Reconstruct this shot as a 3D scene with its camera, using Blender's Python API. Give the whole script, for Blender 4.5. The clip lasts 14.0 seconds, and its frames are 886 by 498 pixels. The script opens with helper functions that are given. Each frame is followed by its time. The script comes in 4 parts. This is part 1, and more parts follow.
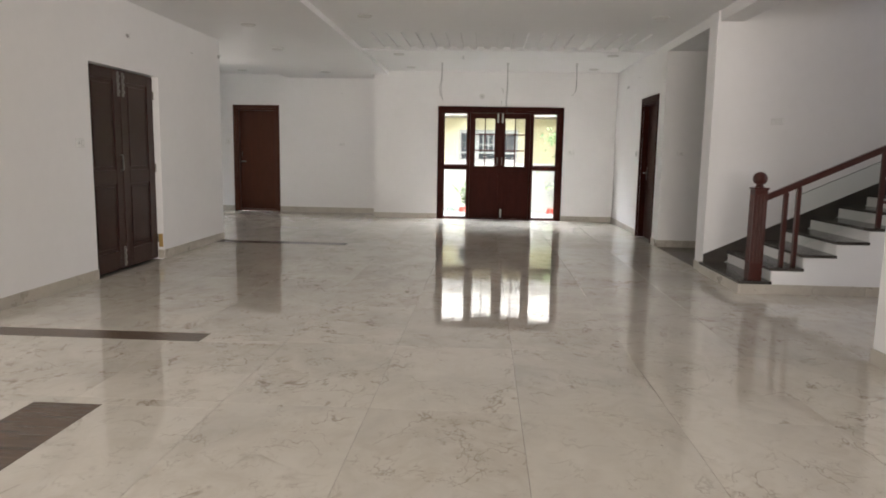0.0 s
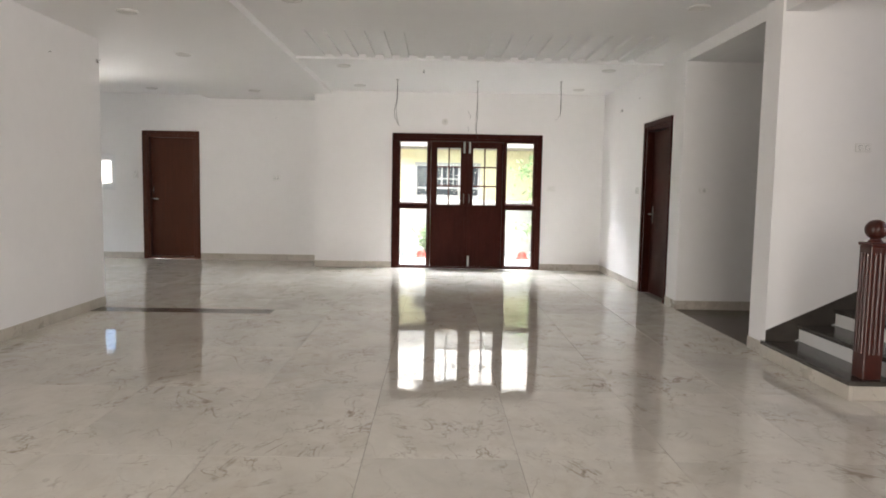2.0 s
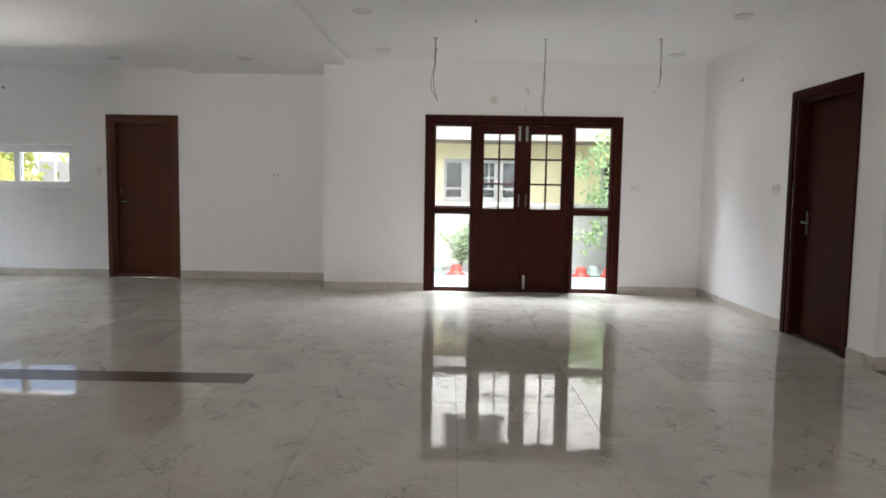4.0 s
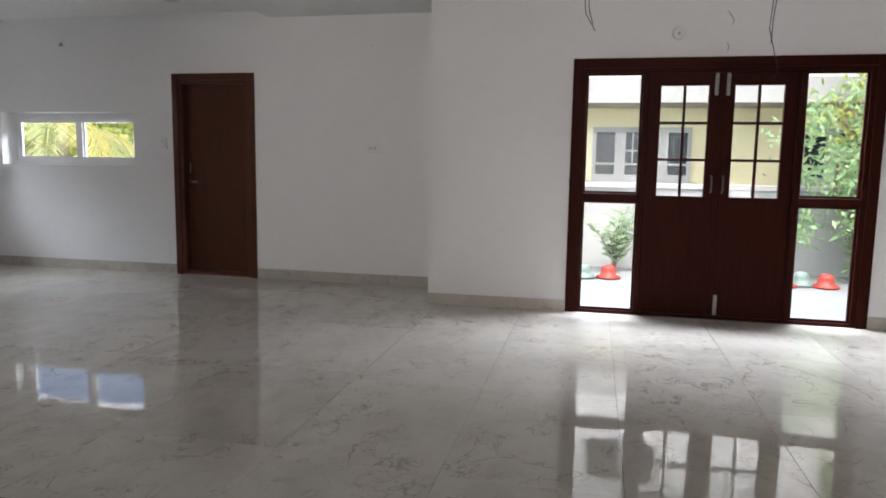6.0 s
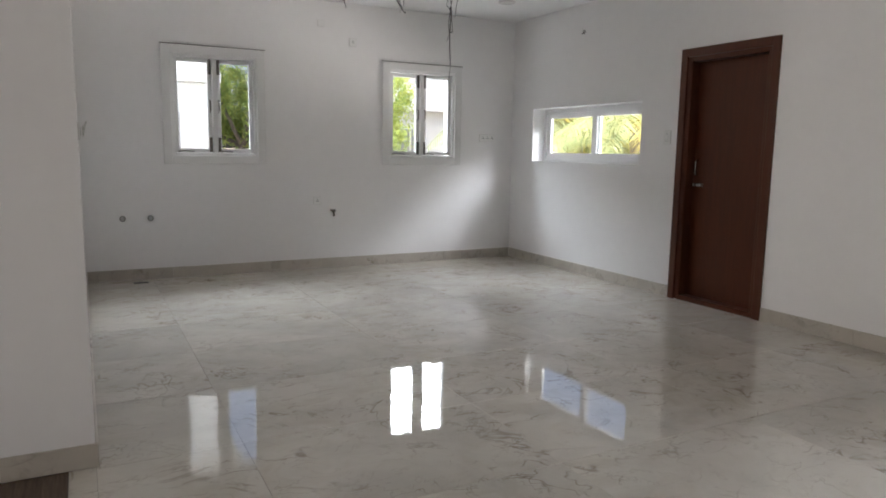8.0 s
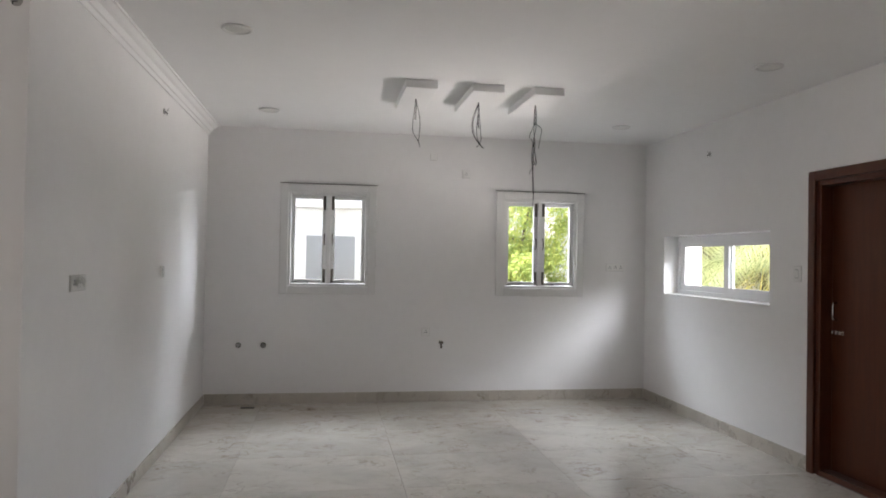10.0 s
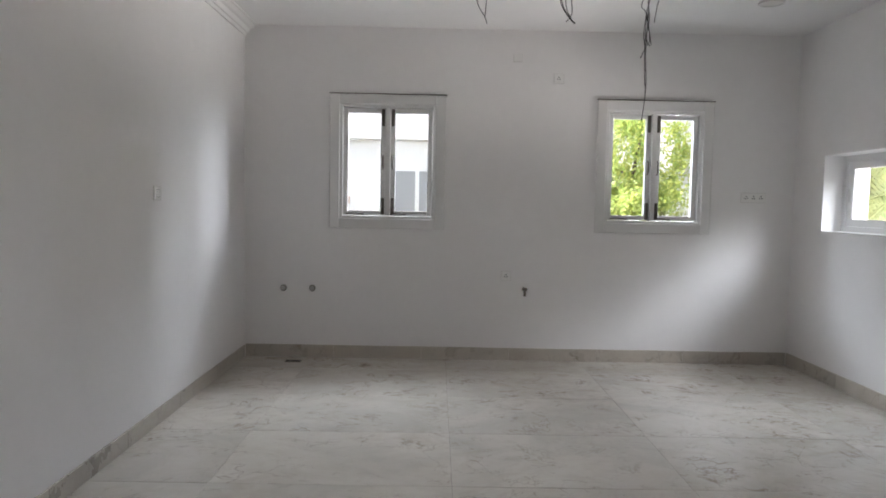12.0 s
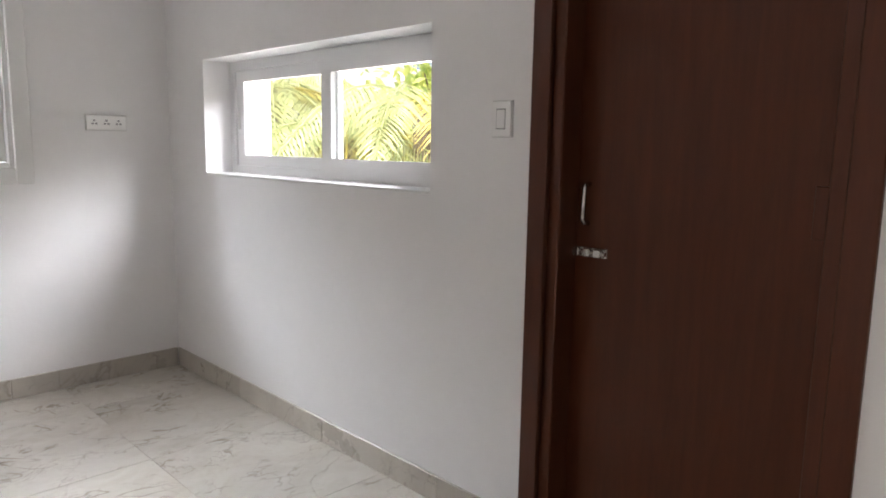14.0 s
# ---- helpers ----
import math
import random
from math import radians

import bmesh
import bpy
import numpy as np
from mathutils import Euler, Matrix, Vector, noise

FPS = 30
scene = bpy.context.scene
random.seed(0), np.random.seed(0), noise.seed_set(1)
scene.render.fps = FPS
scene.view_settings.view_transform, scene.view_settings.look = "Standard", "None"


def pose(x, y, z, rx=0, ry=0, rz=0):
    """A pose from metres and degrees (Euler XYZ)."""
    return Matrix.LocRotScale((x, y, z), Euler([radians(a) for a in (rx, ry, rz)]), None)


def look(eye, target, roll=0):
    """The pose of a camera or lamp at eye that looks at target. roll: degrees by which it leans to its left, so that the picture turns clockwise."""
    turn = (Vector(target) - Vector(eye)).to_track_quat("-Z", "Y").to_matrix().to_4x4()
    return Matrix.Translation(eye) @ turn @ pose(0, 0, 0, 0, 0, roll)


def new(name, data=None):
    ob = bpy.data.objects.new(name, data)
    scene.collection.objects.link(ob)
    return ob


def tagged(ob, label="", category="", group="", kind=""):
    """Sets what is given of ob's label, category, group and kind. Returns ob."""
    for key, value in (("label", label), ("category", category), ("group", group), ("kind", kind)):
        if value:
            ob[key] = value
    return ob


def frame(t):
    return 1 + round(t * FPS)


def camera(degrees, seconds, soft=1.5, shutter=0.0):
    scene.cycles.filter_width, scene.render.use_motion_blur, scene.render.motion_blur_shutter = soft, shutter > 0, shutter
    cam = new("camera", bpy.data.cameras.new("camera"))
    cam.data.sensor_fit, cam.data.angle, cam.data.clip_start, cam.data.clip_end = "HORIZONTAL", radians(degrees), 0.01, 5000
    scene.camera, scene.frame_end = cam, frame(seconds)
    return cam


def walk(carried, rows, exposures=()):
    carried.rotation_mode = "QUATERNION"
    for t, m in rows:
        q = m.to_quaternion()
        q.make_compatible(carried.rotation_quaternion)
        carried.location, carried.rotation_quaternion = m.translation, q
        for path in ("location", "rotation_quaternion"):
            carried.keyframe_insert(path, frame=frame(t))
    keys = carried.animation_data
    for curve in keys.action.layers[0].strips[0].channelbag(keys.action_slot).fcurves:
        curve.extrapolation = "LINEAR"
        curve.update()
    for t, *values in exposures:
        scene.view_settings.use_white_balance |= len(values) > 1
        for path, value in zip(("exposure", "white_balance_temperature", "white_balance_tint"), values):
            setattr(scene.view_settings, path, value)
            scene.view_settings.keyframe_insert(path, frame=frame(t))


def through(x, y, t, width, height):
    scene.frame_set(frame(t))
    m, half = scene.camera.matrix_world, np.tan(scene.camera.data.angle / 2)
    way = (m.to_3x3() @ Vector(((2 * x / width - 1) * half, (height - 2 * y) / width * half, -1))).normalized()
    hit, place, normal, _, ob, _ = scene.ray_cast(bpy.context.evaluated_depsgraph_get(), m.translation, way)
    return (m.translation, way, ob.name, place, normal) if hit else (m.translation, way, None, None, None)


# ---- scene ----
cam = camera(65.1, 14.0, soft=1.8)
PATH = [
    (0, (0.466, 0.214, 1.328), (0.351, 2.192, 1.056), 1.0),
    (0.5, (0.361, 0.769, 1.391), (0.355, 2.751, 1.118), 1.0),
    (1, (0.305, 1.356, 1.377), (0.32, 3.344, 1.158), 0.9),
    (1.5, (0.254, 2.017, 1.364), (0.277, 4.009, 1.186), 1.0),
    (2, (0.237, 2.68, 1.359), (0.26, 4.673, 1.186), 1.0),
    (2.5, (0.157, 3.387, 1.359), (0.188, 5.379, 1.183), 1.0),
    (2.7, (0.115, 3.669, 1.348), (0.146, 5.661, 1.177), 1.0),
    (5, (-0.258, 6.832, 1.297), (-0.446, 8.817, 1.131), 0.9),
    (5.5, (-0.26, 7.481, 1.298), (-0.56, 9.448, 1.094), 0.9),
    (6, (-0.284, 8.073, 1.352), (-0.704, 10.013, 1.105), 0.9),
    (6.5, (-0.267, 8.684, 1.334), (-1.102, 10.481, 1.067), 0.7),
    (7, (-0.246, 9.314, 1.349), (-1.508, 10.839, 1.06), 0.7),
    (7.5, (-0.23, 9.882, 1.357), (-1.882, 10.973, 1.071), 0.7),
    (7.7, (-0.252, 10.083, 1.357), (-1.954, 11.093, 1.069), 0.8),
    (10, (-0.214, 11.657, 1.585), (-2.187, 11.982, 1.615), 1.0),
    (10.5, (-0.309, 11.699, 1.579), (-2.285, 11.947, 1.761), 1.1),
    (11, (-0.643, 11.741, 1.527), (-2.629, 11.87, 1.728), 1.2),
    (11.5, (-1.077, 11.879, 1.439), (-3.075, 11.912, 1.531), 1.1),
    (12, (-1.615, 12.105, 1.418), (-3.611, 12.124, 1.288), 1.1),
    (12.5, (-2.142, 12.383, 1.418), (-4.09, 12.759, 1.159), 1.1),
    (13, (-2.67, 12.7, 1.393), (-4.524, 13.401, 1.126), 1.2),
    (13.5, (-3.156, 13.107, 1.394), (-4.765, 14.263, 1.12), 1.5),
    (14, (-3.609, 13.498, 1.43), (-5.018, 14.886, 1.133), 0.9),
]
EXPOSURES = [(0.0, 3.28, 6500, 11), (1.0, 3.62, 6500, 11), (2.0, 3.62, 6480, 11), (2.5, 3.48, 6450, 11), (5.0, 2.9, 6150, 12), (6.0, 2.8, 6150, 13), (6.5, 2.9, 6250, 13), (7.0, 3.08, 6350, 12),
             (7.5, 3.1, 6350, 12), (10.0, 3.02, 6400, 13), (11.0, 2.98, 6400, 13), (12.0, 2.9, 6300, 13), (13.0, 2.95, 6250, 13), (13.5, 3.1, 6350, 13), (14.0, 3.35, 6550, 15)]
walk(cam, [(t, look(eye, target, roll)) for t, eye, target, roll in PATH], exposures=EXPOSURES)

# ---- light ----
world = bpy.data.worlds.new("sky")
scene.world = world
world.use_nodes = True
_wn = world.node_tree.nodes
_sky = _wn.new("ShaderNodeTexSky")
_sky.sky_type = "NISHITA"
_sky.sun_disc = False
_sky.sun_elevation = radians(60)
_sky.sun_rotation = radians(170)
_sky.dust_density = 7.0
_sky.air_density = 0.7
_sky.ozone_density = 0.5
world.node_tree.links.new(_sky.outputs["Color"], _wn["Background"].inputs["Color"])
_wn["Background"].inputs["Strength"].default_value = 0.06


def sun_light():
    data = bpy.data.lights.new("sun", "SUN")
    data.energy, data.angle, data.color = 0.5, radians(10), (1.0, 0.95, 0.88)
    ob = new("sun", data)
    ob.matrix_world = look((2.0, -11.3, 19.9), (0, 0, 0))
    return ob


def window_lamp(name, at, toward, width, height, watts, color=(1.0, 0.95, 0.92)):
    """An area lamp in an unseen window's opening, or hung outside a seen window."""
    data = bpy.data.lights.new(name, "AREA")
    data.shape, data.size, data.size_y, data.energy, data.color = "RECTANGLE", width, height, watts, color
    ob = new(name, data)
    ob.matrix_world = look(at, toward)
    return ob


sun_light()
window_lamp("south_window_light", (0.3, -5.95, 1.55), (-2.4, 15.3, 1.5), 4.6, 1.9, 10.5, (1.0, 0.93, 0.85)).data.spread = radians(75)
window_lamp("west_window_light", (-8.6, 0.5, 1.5), (0, 0.5, 1.9), 4.6, 1.7, 22, (1.0, 0.94, 0.87))
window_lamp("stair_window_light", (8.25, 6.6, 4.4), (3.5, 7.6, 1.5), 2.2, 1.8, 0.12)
window_lamp("lobby_window_light", (8.3, 4.1, 1.55), (-3.4, 7.4, 1.5), 2.1, 1.45, 2.0).data.spread = radians(65)

# lamps added outdoors, unseen, boost the sky's light at glazed door and kitchen windows
window_lamp("porch_sky_light", (0.75, 15.75, 3.45), (0.75, 12.9, 0.5), 3.4, 1.0, 135, (0.92, 0.955, 1.0))
window_lamp("north_yard_light", (-4.0, 18.1, 4.5), (-6.9, 15.2, 1.5), 2.8, 2.4, 95, (0.93, 0.965, 1.0))
window_lamp("west_sky_light", (-11.3, 15.8, 3.1), (-7.9, 12.4, 2.0), 2.3, 2.6, 88, (0.90, 0.95, 1.0))
window_lamp("high_west_sky_light", (-11.3, 12.2, 5.0), (-7.4, 13.4, 1.2), 5.0, 2.0, 185, (0.86, 0.935, 1.0))

# lamp added low outdoors for sunlit paving's light up through the kitchen windows
window_lamp("yard_bounce_light", (-7.0, 18.3, 0.35), (-6.2, 15.3, 1.7), 3.4, 1.3, 98, (1.0, 0.94, 0.88))

# ---- materials ----


def material(name, color, rough=0.6, metal=0.0, spec=0.5):
    m = bpy.data.materials.new(name)
    m.use_nodes = True
    b = m.node_tree.nodes["Principled BSDF"]
    b.inputs["Base Color"].default_value = (*color, 1)
    b.inputs["Roughness"].default_value = rough
    b.inputs["Metallic"].default_value = metal
    b.inputs["Specular IOR Level"].default_value = spec
    return m, m.node_tree.nodes, m.node_tree.links, b


def coords(n, l, scale=(1, 1, 1), random_shift=False):
    """World-sized coordinates; with random_shift each piece takes its own cut of the pattern."""
    geo = n.new("ShaderNodeNewGeometry")
    vec = geo.outputs["Position"]
    if random_shift:
        info = n.new("ShaderNodeObjectInfo")
        mul = n.new("ShaderNodeVectorMath")
        mul.operation = "SCALE"
        mul.inputs[0].default_value = (37.0, 53.0, 11.0)
        l.new(info.outputs["Random"], mul.inputs["Scale"])
        add = n.new("ShaderNodeVectorMath")
        add.operation = "ADD"
        l.new(vec, add.inputs[0])
        l.new(mul.outputs[0], add.inputs[1])
        vec = add.outputs[0]
    mp = n.new("ShaderNodeMapping")
    mp.inputs["Scale"].default_value = scale
    l.new(vec, mp.inputs["Vector"])
    return mp.outputs["Vector"]


def noise_tex(n, l, vec, scale, detail=4.0, rough=0.55, distortion=0.0):
    t = n.new("ShaderNodeTexNoise")
    t.inputs["Scale"].default_value = scale
    t.inputs["Detail"].default_value = detail
    t.inputs["Roughness"].default_value = rough
    t.inputs["Distortion"].default_value = distortion
    l.new(vec, t.inputs["Vector"])
    return t.outputs["Fac"]


def ramp(n, l, fac, *stops):
    r = n.new("ShaderNodeValToRGB")
    els = r.color_ramp.elements
    while len(els) < len(stops):
        els.new(0.5)
    for e, (p, c) in zip(els, stops):
        e.position, e.color = p, (*c, 1) if len(c) == 3 else c
    l.new(fac, r.inputs["Fac"])
    return r.outputs["Color"]


def mix(n, l, fac, a, b, kind="MIX"):
    m = n.new("ShaderNodeMix")
    m.data_type, m.blend_type = "RGBA", kind
    for sock, v in ((m.inputs[0], fac), (m.inputs[6], a), (m.inputs[7], b)):
        if isinstance(v, (int, float)):
            sock.default_value = v
        elif isinstance(v, tuple):
            sock.default_value = (*v, 1)
        else:
            l.new(v, sock)
    return m.outputs[2]


def bump(n, l, b, height, strength=0.2, distance=0.01):
    k = n.new("ShaderNodeBump")
    k.inputs["Strength"].default_value = strength
    k.inputs["Distance"].default_value = distance
    l.new(height, k.inputs["Height"])
    l.new(k.outputs["Normal"], b.inputs["Normal"])


def grey(v):
    return (v, v, v)


def make_paint(name, color, dirt=0.10, rough=0.75):
    m, n, l, b = material(name, color, rough, spec=0.3)
    v = coords(n, l)
    big = noise_tex(n, l, v, 0.7, 5, 0.6)
    low = tuple(c * (1 - dirt) for c in color)
    col = ramp(n, l, big, (0.3, low), (0.62, color))
    fine = noise_tex(n, l, v, 9, 4, 0.6)
    col = mix(n, l, 0.35, col, ramp(n, l, fine, (0.35, tuple(c * (1 - dirt * 0.6) for c in color)), (0.6, color)))
    l.new(col, b.inputs["Base Color"])
    bump(n, l, b, noise_tex(n, l, v, 60, 3), 0.12, 0.004)
    return m


def make_marble(name, base, vein, rough=0.017, random_shift=True, rare=1.0, haze=0.5):
    """Pale polished marble: soft brownish clouds with short broken veins gathered in them."""
    m, n, l, b = material(name, base, rough, spec=0.7)
    v = coords(n, l, (1.15, 0.9, 1.0), random_shift=random_shift)
    cloud = noise_tex(n, l, v, 1.6, 6, 0.6, 0.6)
    col = ramp(n, l, cloud, (0.30, tuple(c * 0.86 for c in base)), (0.52, base), (0.72, tuple(min(1, c * 1.07) for c in base)))
    where = noise_tex(n, l, v, 1.15, 4, 0.58, 0.5)
    smoke = ramp(n, l, noise_tex(n, l, v, 4.5, 6, 0.62, 1.2), (0.42, grey(0)), (0.68, grey(haze)))
    zone = ramp(n, l, where, (0.38, grey(0.22)), (0.60, grey(1.0)))
    col = mix(n, l, mix(n, l, 1.0, smoke, zone, "MULTIPLY"), col, (base[0] * 0.74, base[1] * 0.69, base[2] * 0.62))
    broken = ramp(n, l, noise_tex(n, l, v, 5.5, 3, 0.6), (0.44, grey(0)), (0.58, grey(1)))
    for scale, wide, amount, warp in ((1.2, 0.011, 0.72, 0.7), (2.3, 0.014, 0.64, 0.6), (4.6, 0.016, 0.40, 0.5)):
        t = noise_tex(n, l, v, scale, 4, 0.58, warp)
        line = ramp(n, l, t, (0.5 - wide, grey(0)), (0.5, grey(amount * rare)), (0.5 + wide * 0.7, grey(0)))
        fac = mix(n, l, 1.0, mix(n, l, 1.0, line, zone, "MULTIPLY"), broken, "MULTIPLY")
        col = mix(n, l, fac, col, vein)
    # specks of dust and plaster left by the work
    dust = ramp(n, l, noise_tex(n, l, coords(n, l), 30, 2, 0.5), (0.755, grey(0)), (0.78, grey(0.5)))
    col = mix(n, l, dust, col, (0.10, 0.085, 0.07))
    info = n.new("ShaderNodeObjectInfo")
    col = mix(n, l, 1.0, col, ramp(n, l, info.outputs["Random"], (0.0, grey(0.95)), (1.0, grey(1.03))), "MULTIPLY")
    l.new(col, b.inputs["Base Color"])
    smear = noise_tex(n, l, coords(n, l), 2.4, 5, 0.65)
    l.new(ramp(n, l, smear, (0.35, grey(rough * 0.7)), (0.6, grey(rough)), (0.8, grey(rough * 2.2))), b.inputs["Roughness"])
    wave = mix(n, l, 0.30, noise_tex(n, l, v, 4.0, 2, 0.5), noise_tex(n, l, v, 17.0, 2, 0.5))
    bump(n, l, b, wave, 0.05, 0.02)
    return m


def make_wood(name, dark, light, rough=0.35, along=(14, 14, 1.0), shift=True, spec=0.5):
    m, n, l, b = material(name, dark, rough, spec=spec)
    v = coords(n, l, along, random_shift=shift)
    grain = noise_tex(n, l, v, 2.2, 6, 0.6, 0.8)
    col = ramp(n, l, grain, (0.22, dark), (0.82, light))
    fine = noise_tex(n, l, coords(n, l, tuple(a * 5 for a in along)), 4, 3, 0.6)
    col = mix(n, l, 0.10, col, ramp(n, l, fine, (0.4, tuple(c * 0.7 for c in dark)), (0.65, light)))
    l.new(col, b.inputs["Base Color"])
    l.new(ramp(n, l, noise_tex(n, l, coords(n, l), 3, 4), (0.3, grey(rough * 0.94)), (0.75, grey(rough * 1.12))), b.inputs["Roughness"])
    bump(n, l, b, fine, 0.08, 0.002)
    return m


def make_speckle(name, base, spot, scale=160, rough=0.2):
    m, n, l, b = material(name, base, rough)
    v = coords(n, l)
    col = ramp(n, l, noise_tex(n, l, v, scale, 3, 0.7), (0.45, base), (0.62, spot))
    col = mix(n, l, 0.4, col, ramp(n, l, noise_tex(n, l, v, 4, 4), (0.35, tuple(c * 0.7 for c in base)), (0.65, spot)))
    l.new(col, b.inputs["Base Color"])
    return m


def make_leaf(name, a, c, through=0.3):
    m, n, l, b = material(name, a, 0.5)
    geo = n.new("ShaderNodeNewGeometry")
    col = ramp(n, l, geo.outputs["Random Per Island"], (0.0, a), (0.55, tuple((x + y) / 2 for x, y in zip(a, c))), (1.0, c))
    l.new(col, b.inputs["Base Color"])
    tr = n.new("ShaderNodeBsdfTranslucent")
    l.new(col, tr.inputs["Color"])
    mx = n.new("ShaderNodeMixShader")
    mx.inputs[0].default_value = through
    l.new(b.outputs[0], mx.inputs[1])
    l.new(tr.outputs[0], mx.inputs[2])
    l.new(mx.outputs[0], n["Material Output"].inputs["Surface"])
    return m


def make_glass():
    m, n, l, b = material("pane_glass", (1, 1, 1), 0.0)
    clear = n.new("ShaderNodeBsdfTransparent")
    clear.inputs["Color"].default_value = (0.95, 0.97, 0.96, 1)
    gloss = n.new("ShaderNodeBsdfGlossy")
    gloss.inputs["Roughness"].default_value = 0.01
    face = n.new("ShaderNodeLayerWeight")
    face.inputs["Blend"].default_value = 0.5
    power = n.new("ShaderNodeMath")
    power.operation = "POWER"
    power.inputs[1].default_value = 4.0
    l.new(face.outputs["Facing"], power.inputs[0])
    scale = n.new("ShaderNodeMath")
    scale.operation = "MULTIPLY_ADD"
    scale.inputs[1].default_value, scale.inputs[2].default_value = 0.6, 0.006
    l.new(power.outputs[0], scale.inputs[0])
    mx = n.new("ShaderNodeMixShader")
    l.new(scale.outputs[0], mx.inputs[0])
    l.new(clear.outputs[0], mx.inputs[1])
    l.new(gloss.outputs[0], mx.inputs[2])
    l.new(mx.outputs[0], n["Material Output"].inputs["Surface"])
    return m


WALL = make_paint("white_wall_paint", (0.85, 0.84, 0.835), 0.06)
CEIL = make_paint("white_ceiling_paint", (0.87, 0.865, 0.86), 0.04)
TRIM = make_paint("white_gloss_paint", (0.78, 0.775, 0.76), 0.08, 0.35)
MARBLE = make_marble("polished_marble_tile", (0.655, 0.62, 0.555), (0.24, 0.18, 0.125))
SKIRT = make_marble("beige_skirting_tile", (0.50, 0.46, 0.40), (0.22, 0.18, 0.14), 0.36, True, 0.85, 0.35)
GROUT = make_paint("grey_grout", (0.17, 0.155, 0.135), 0.2)
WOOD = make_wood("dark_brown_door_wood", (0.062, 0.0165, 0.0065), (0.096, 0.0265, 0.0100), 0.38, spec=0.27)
# the backlit glazed door's shade put into its wood; the side door shares it
WOOD_SHADED = make_wood("shaded_brown_door_wood", (0.026, 0.0052, 0.0032), (0.046, 0.0095, 0.0055), 0.45, spec=0.06)
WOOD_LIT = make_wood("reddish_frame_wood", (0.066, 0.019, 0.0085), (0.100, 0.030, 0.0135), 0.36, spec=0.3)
WOOD_GREY = make_wood("dark_polished_door_wood", (0.028, 0.010, 0.007), (0.042, 0.016, 0.011), 0.34, spec=0.25)
RAILWOOD = make_wood("polished_red_rail_wood", (0.034, 0.0065, 0.004), (0.070, 0.0125, 0.007), 0.30, (12, 12, 12))
PLANK = make_wood("brown_wood_look_tile", (0.060, 0.040, 0.028), (0.165, 0.115, 0.082), 0.24, (2, 20, 20))
GRANITE = make_speckle("dark_granite", (0.028, 0.024, 0.021), (0.095, 0.082, 0.070))
CHROME = material("bright_steel", (0.58, 0.57, 0.55), 0.22, 1.0)[0]
STEEL = material("brushed_steel", (0.24, 0.23, 0.215), 0.36, 1.0)[0]
DARKMETAL = material("dull_grey_metal", (0.16, 0.145, 0.125), 0.45, 0.8)[0]
PLASTIC = material("white_plastic", (0.86, 0.855, 0.84), 0.25)[0]
SLOT = material("grey_socket_slots", (0.27, 0.27, 0.27), 0.5)[0]
CABLE = material("black_cable", (0.025, 0.022, 0.022), 0.5)[0]
CONDUIT = material("grey_conduit", (0.38, 0.37, 0.36), 0.5)[0]
RIM = material("grey_white_lamp_rim", (0.66, 0.65, 0.63), 0.4)[0]
LAMPFACE = material("unlit_lamp_diffuser", (0.70, 0.69, 0.66), 0.5)[0]
FILM = material("clear_wrinkled_film", (0.90, 0.90, 0.86), 0.18, 0.0, 0.9)[0]
UPVC = material("white_upvc", (0.80, 0.80, 0.80), 0.28)[0]
GLASS = make_glass()
GLASSEDGE = material("green_glass_edge", (0.10, 0.15, 0.125), 0.15)[0]
YELLOW = make_paint("pale_yellow_plaster", (0.60, 0.56, 0.36), 0.10)
# white paint darkened in its colour to keep outdoor light from clipping
OUTWHITE_DIM = make_paint("dimmed_white_exterior_paint", (0.32, 0.32, 0.31), 0.16)
HOUSEWHITE = make_paint("bright_white_house_paint", (0.74, 0.735, 0.72), 0.10)
PAVING = make_paint("grey_paving", (0.20, 0.20, 0.195), 0.3)
SOIL = make_paint("dry_ground", (0.24, 0.20, 0.15), 0.3)
DARKPANE = material("dark_window_pane", (0.022, 0.027, 0.032), 0.3, 0.0, 0.2)[0]
PALEPANE = material("pale_grey_window_pane", (0.28, 0.285, 0.29), 0.3, 0.0, 0.2)[0]
REDPOT = make_paint("red_painted_clay", (0.28, 0.036, 0.025), 0.25, 0.5)
PALEPOT = make_paint("pale_green_painted_clay", (0.14, 0.18, 0.16), 0.2, 0.5)
BARK = make_wood("grey_bark", (0.09, 0.07, 0.05), (0.20, 0.16, 0.12), 0.85, (6, 6, 1))
LEAF = make_leaf("light_green_leaf", (0.26, 0.36, 0.10), (0.56, 0.58, 0.16), 0.5)
LEAF_DARK = make_leaf("green_leaf", (0.20, 0.33, 0.17), (0.40, 0.52, 0.27), 0.5)
PALMLEAF = make_leaf("pale_green_palm_leaf", (0.24, 0.29, 0.13), (0.48, 0.48, 0.22), 0.45)
PALMYELLOW = make_leaf("yellowed_palm_leaf", (0.44, 0.36, 0.08), (0.58, 0.50, 0.16), 0.45)
TAPE = make_paint("yellow_masking_tape", (0.40, 0.25, 0.08), 0.2)
STONE = make_paint("rough_brown_stone", (0.42, 0.30, 0.22), 0.4)
BRICKRED = make_paint("brown_stone_cladding", (0.30, 0.22, 0.16), 0.35)

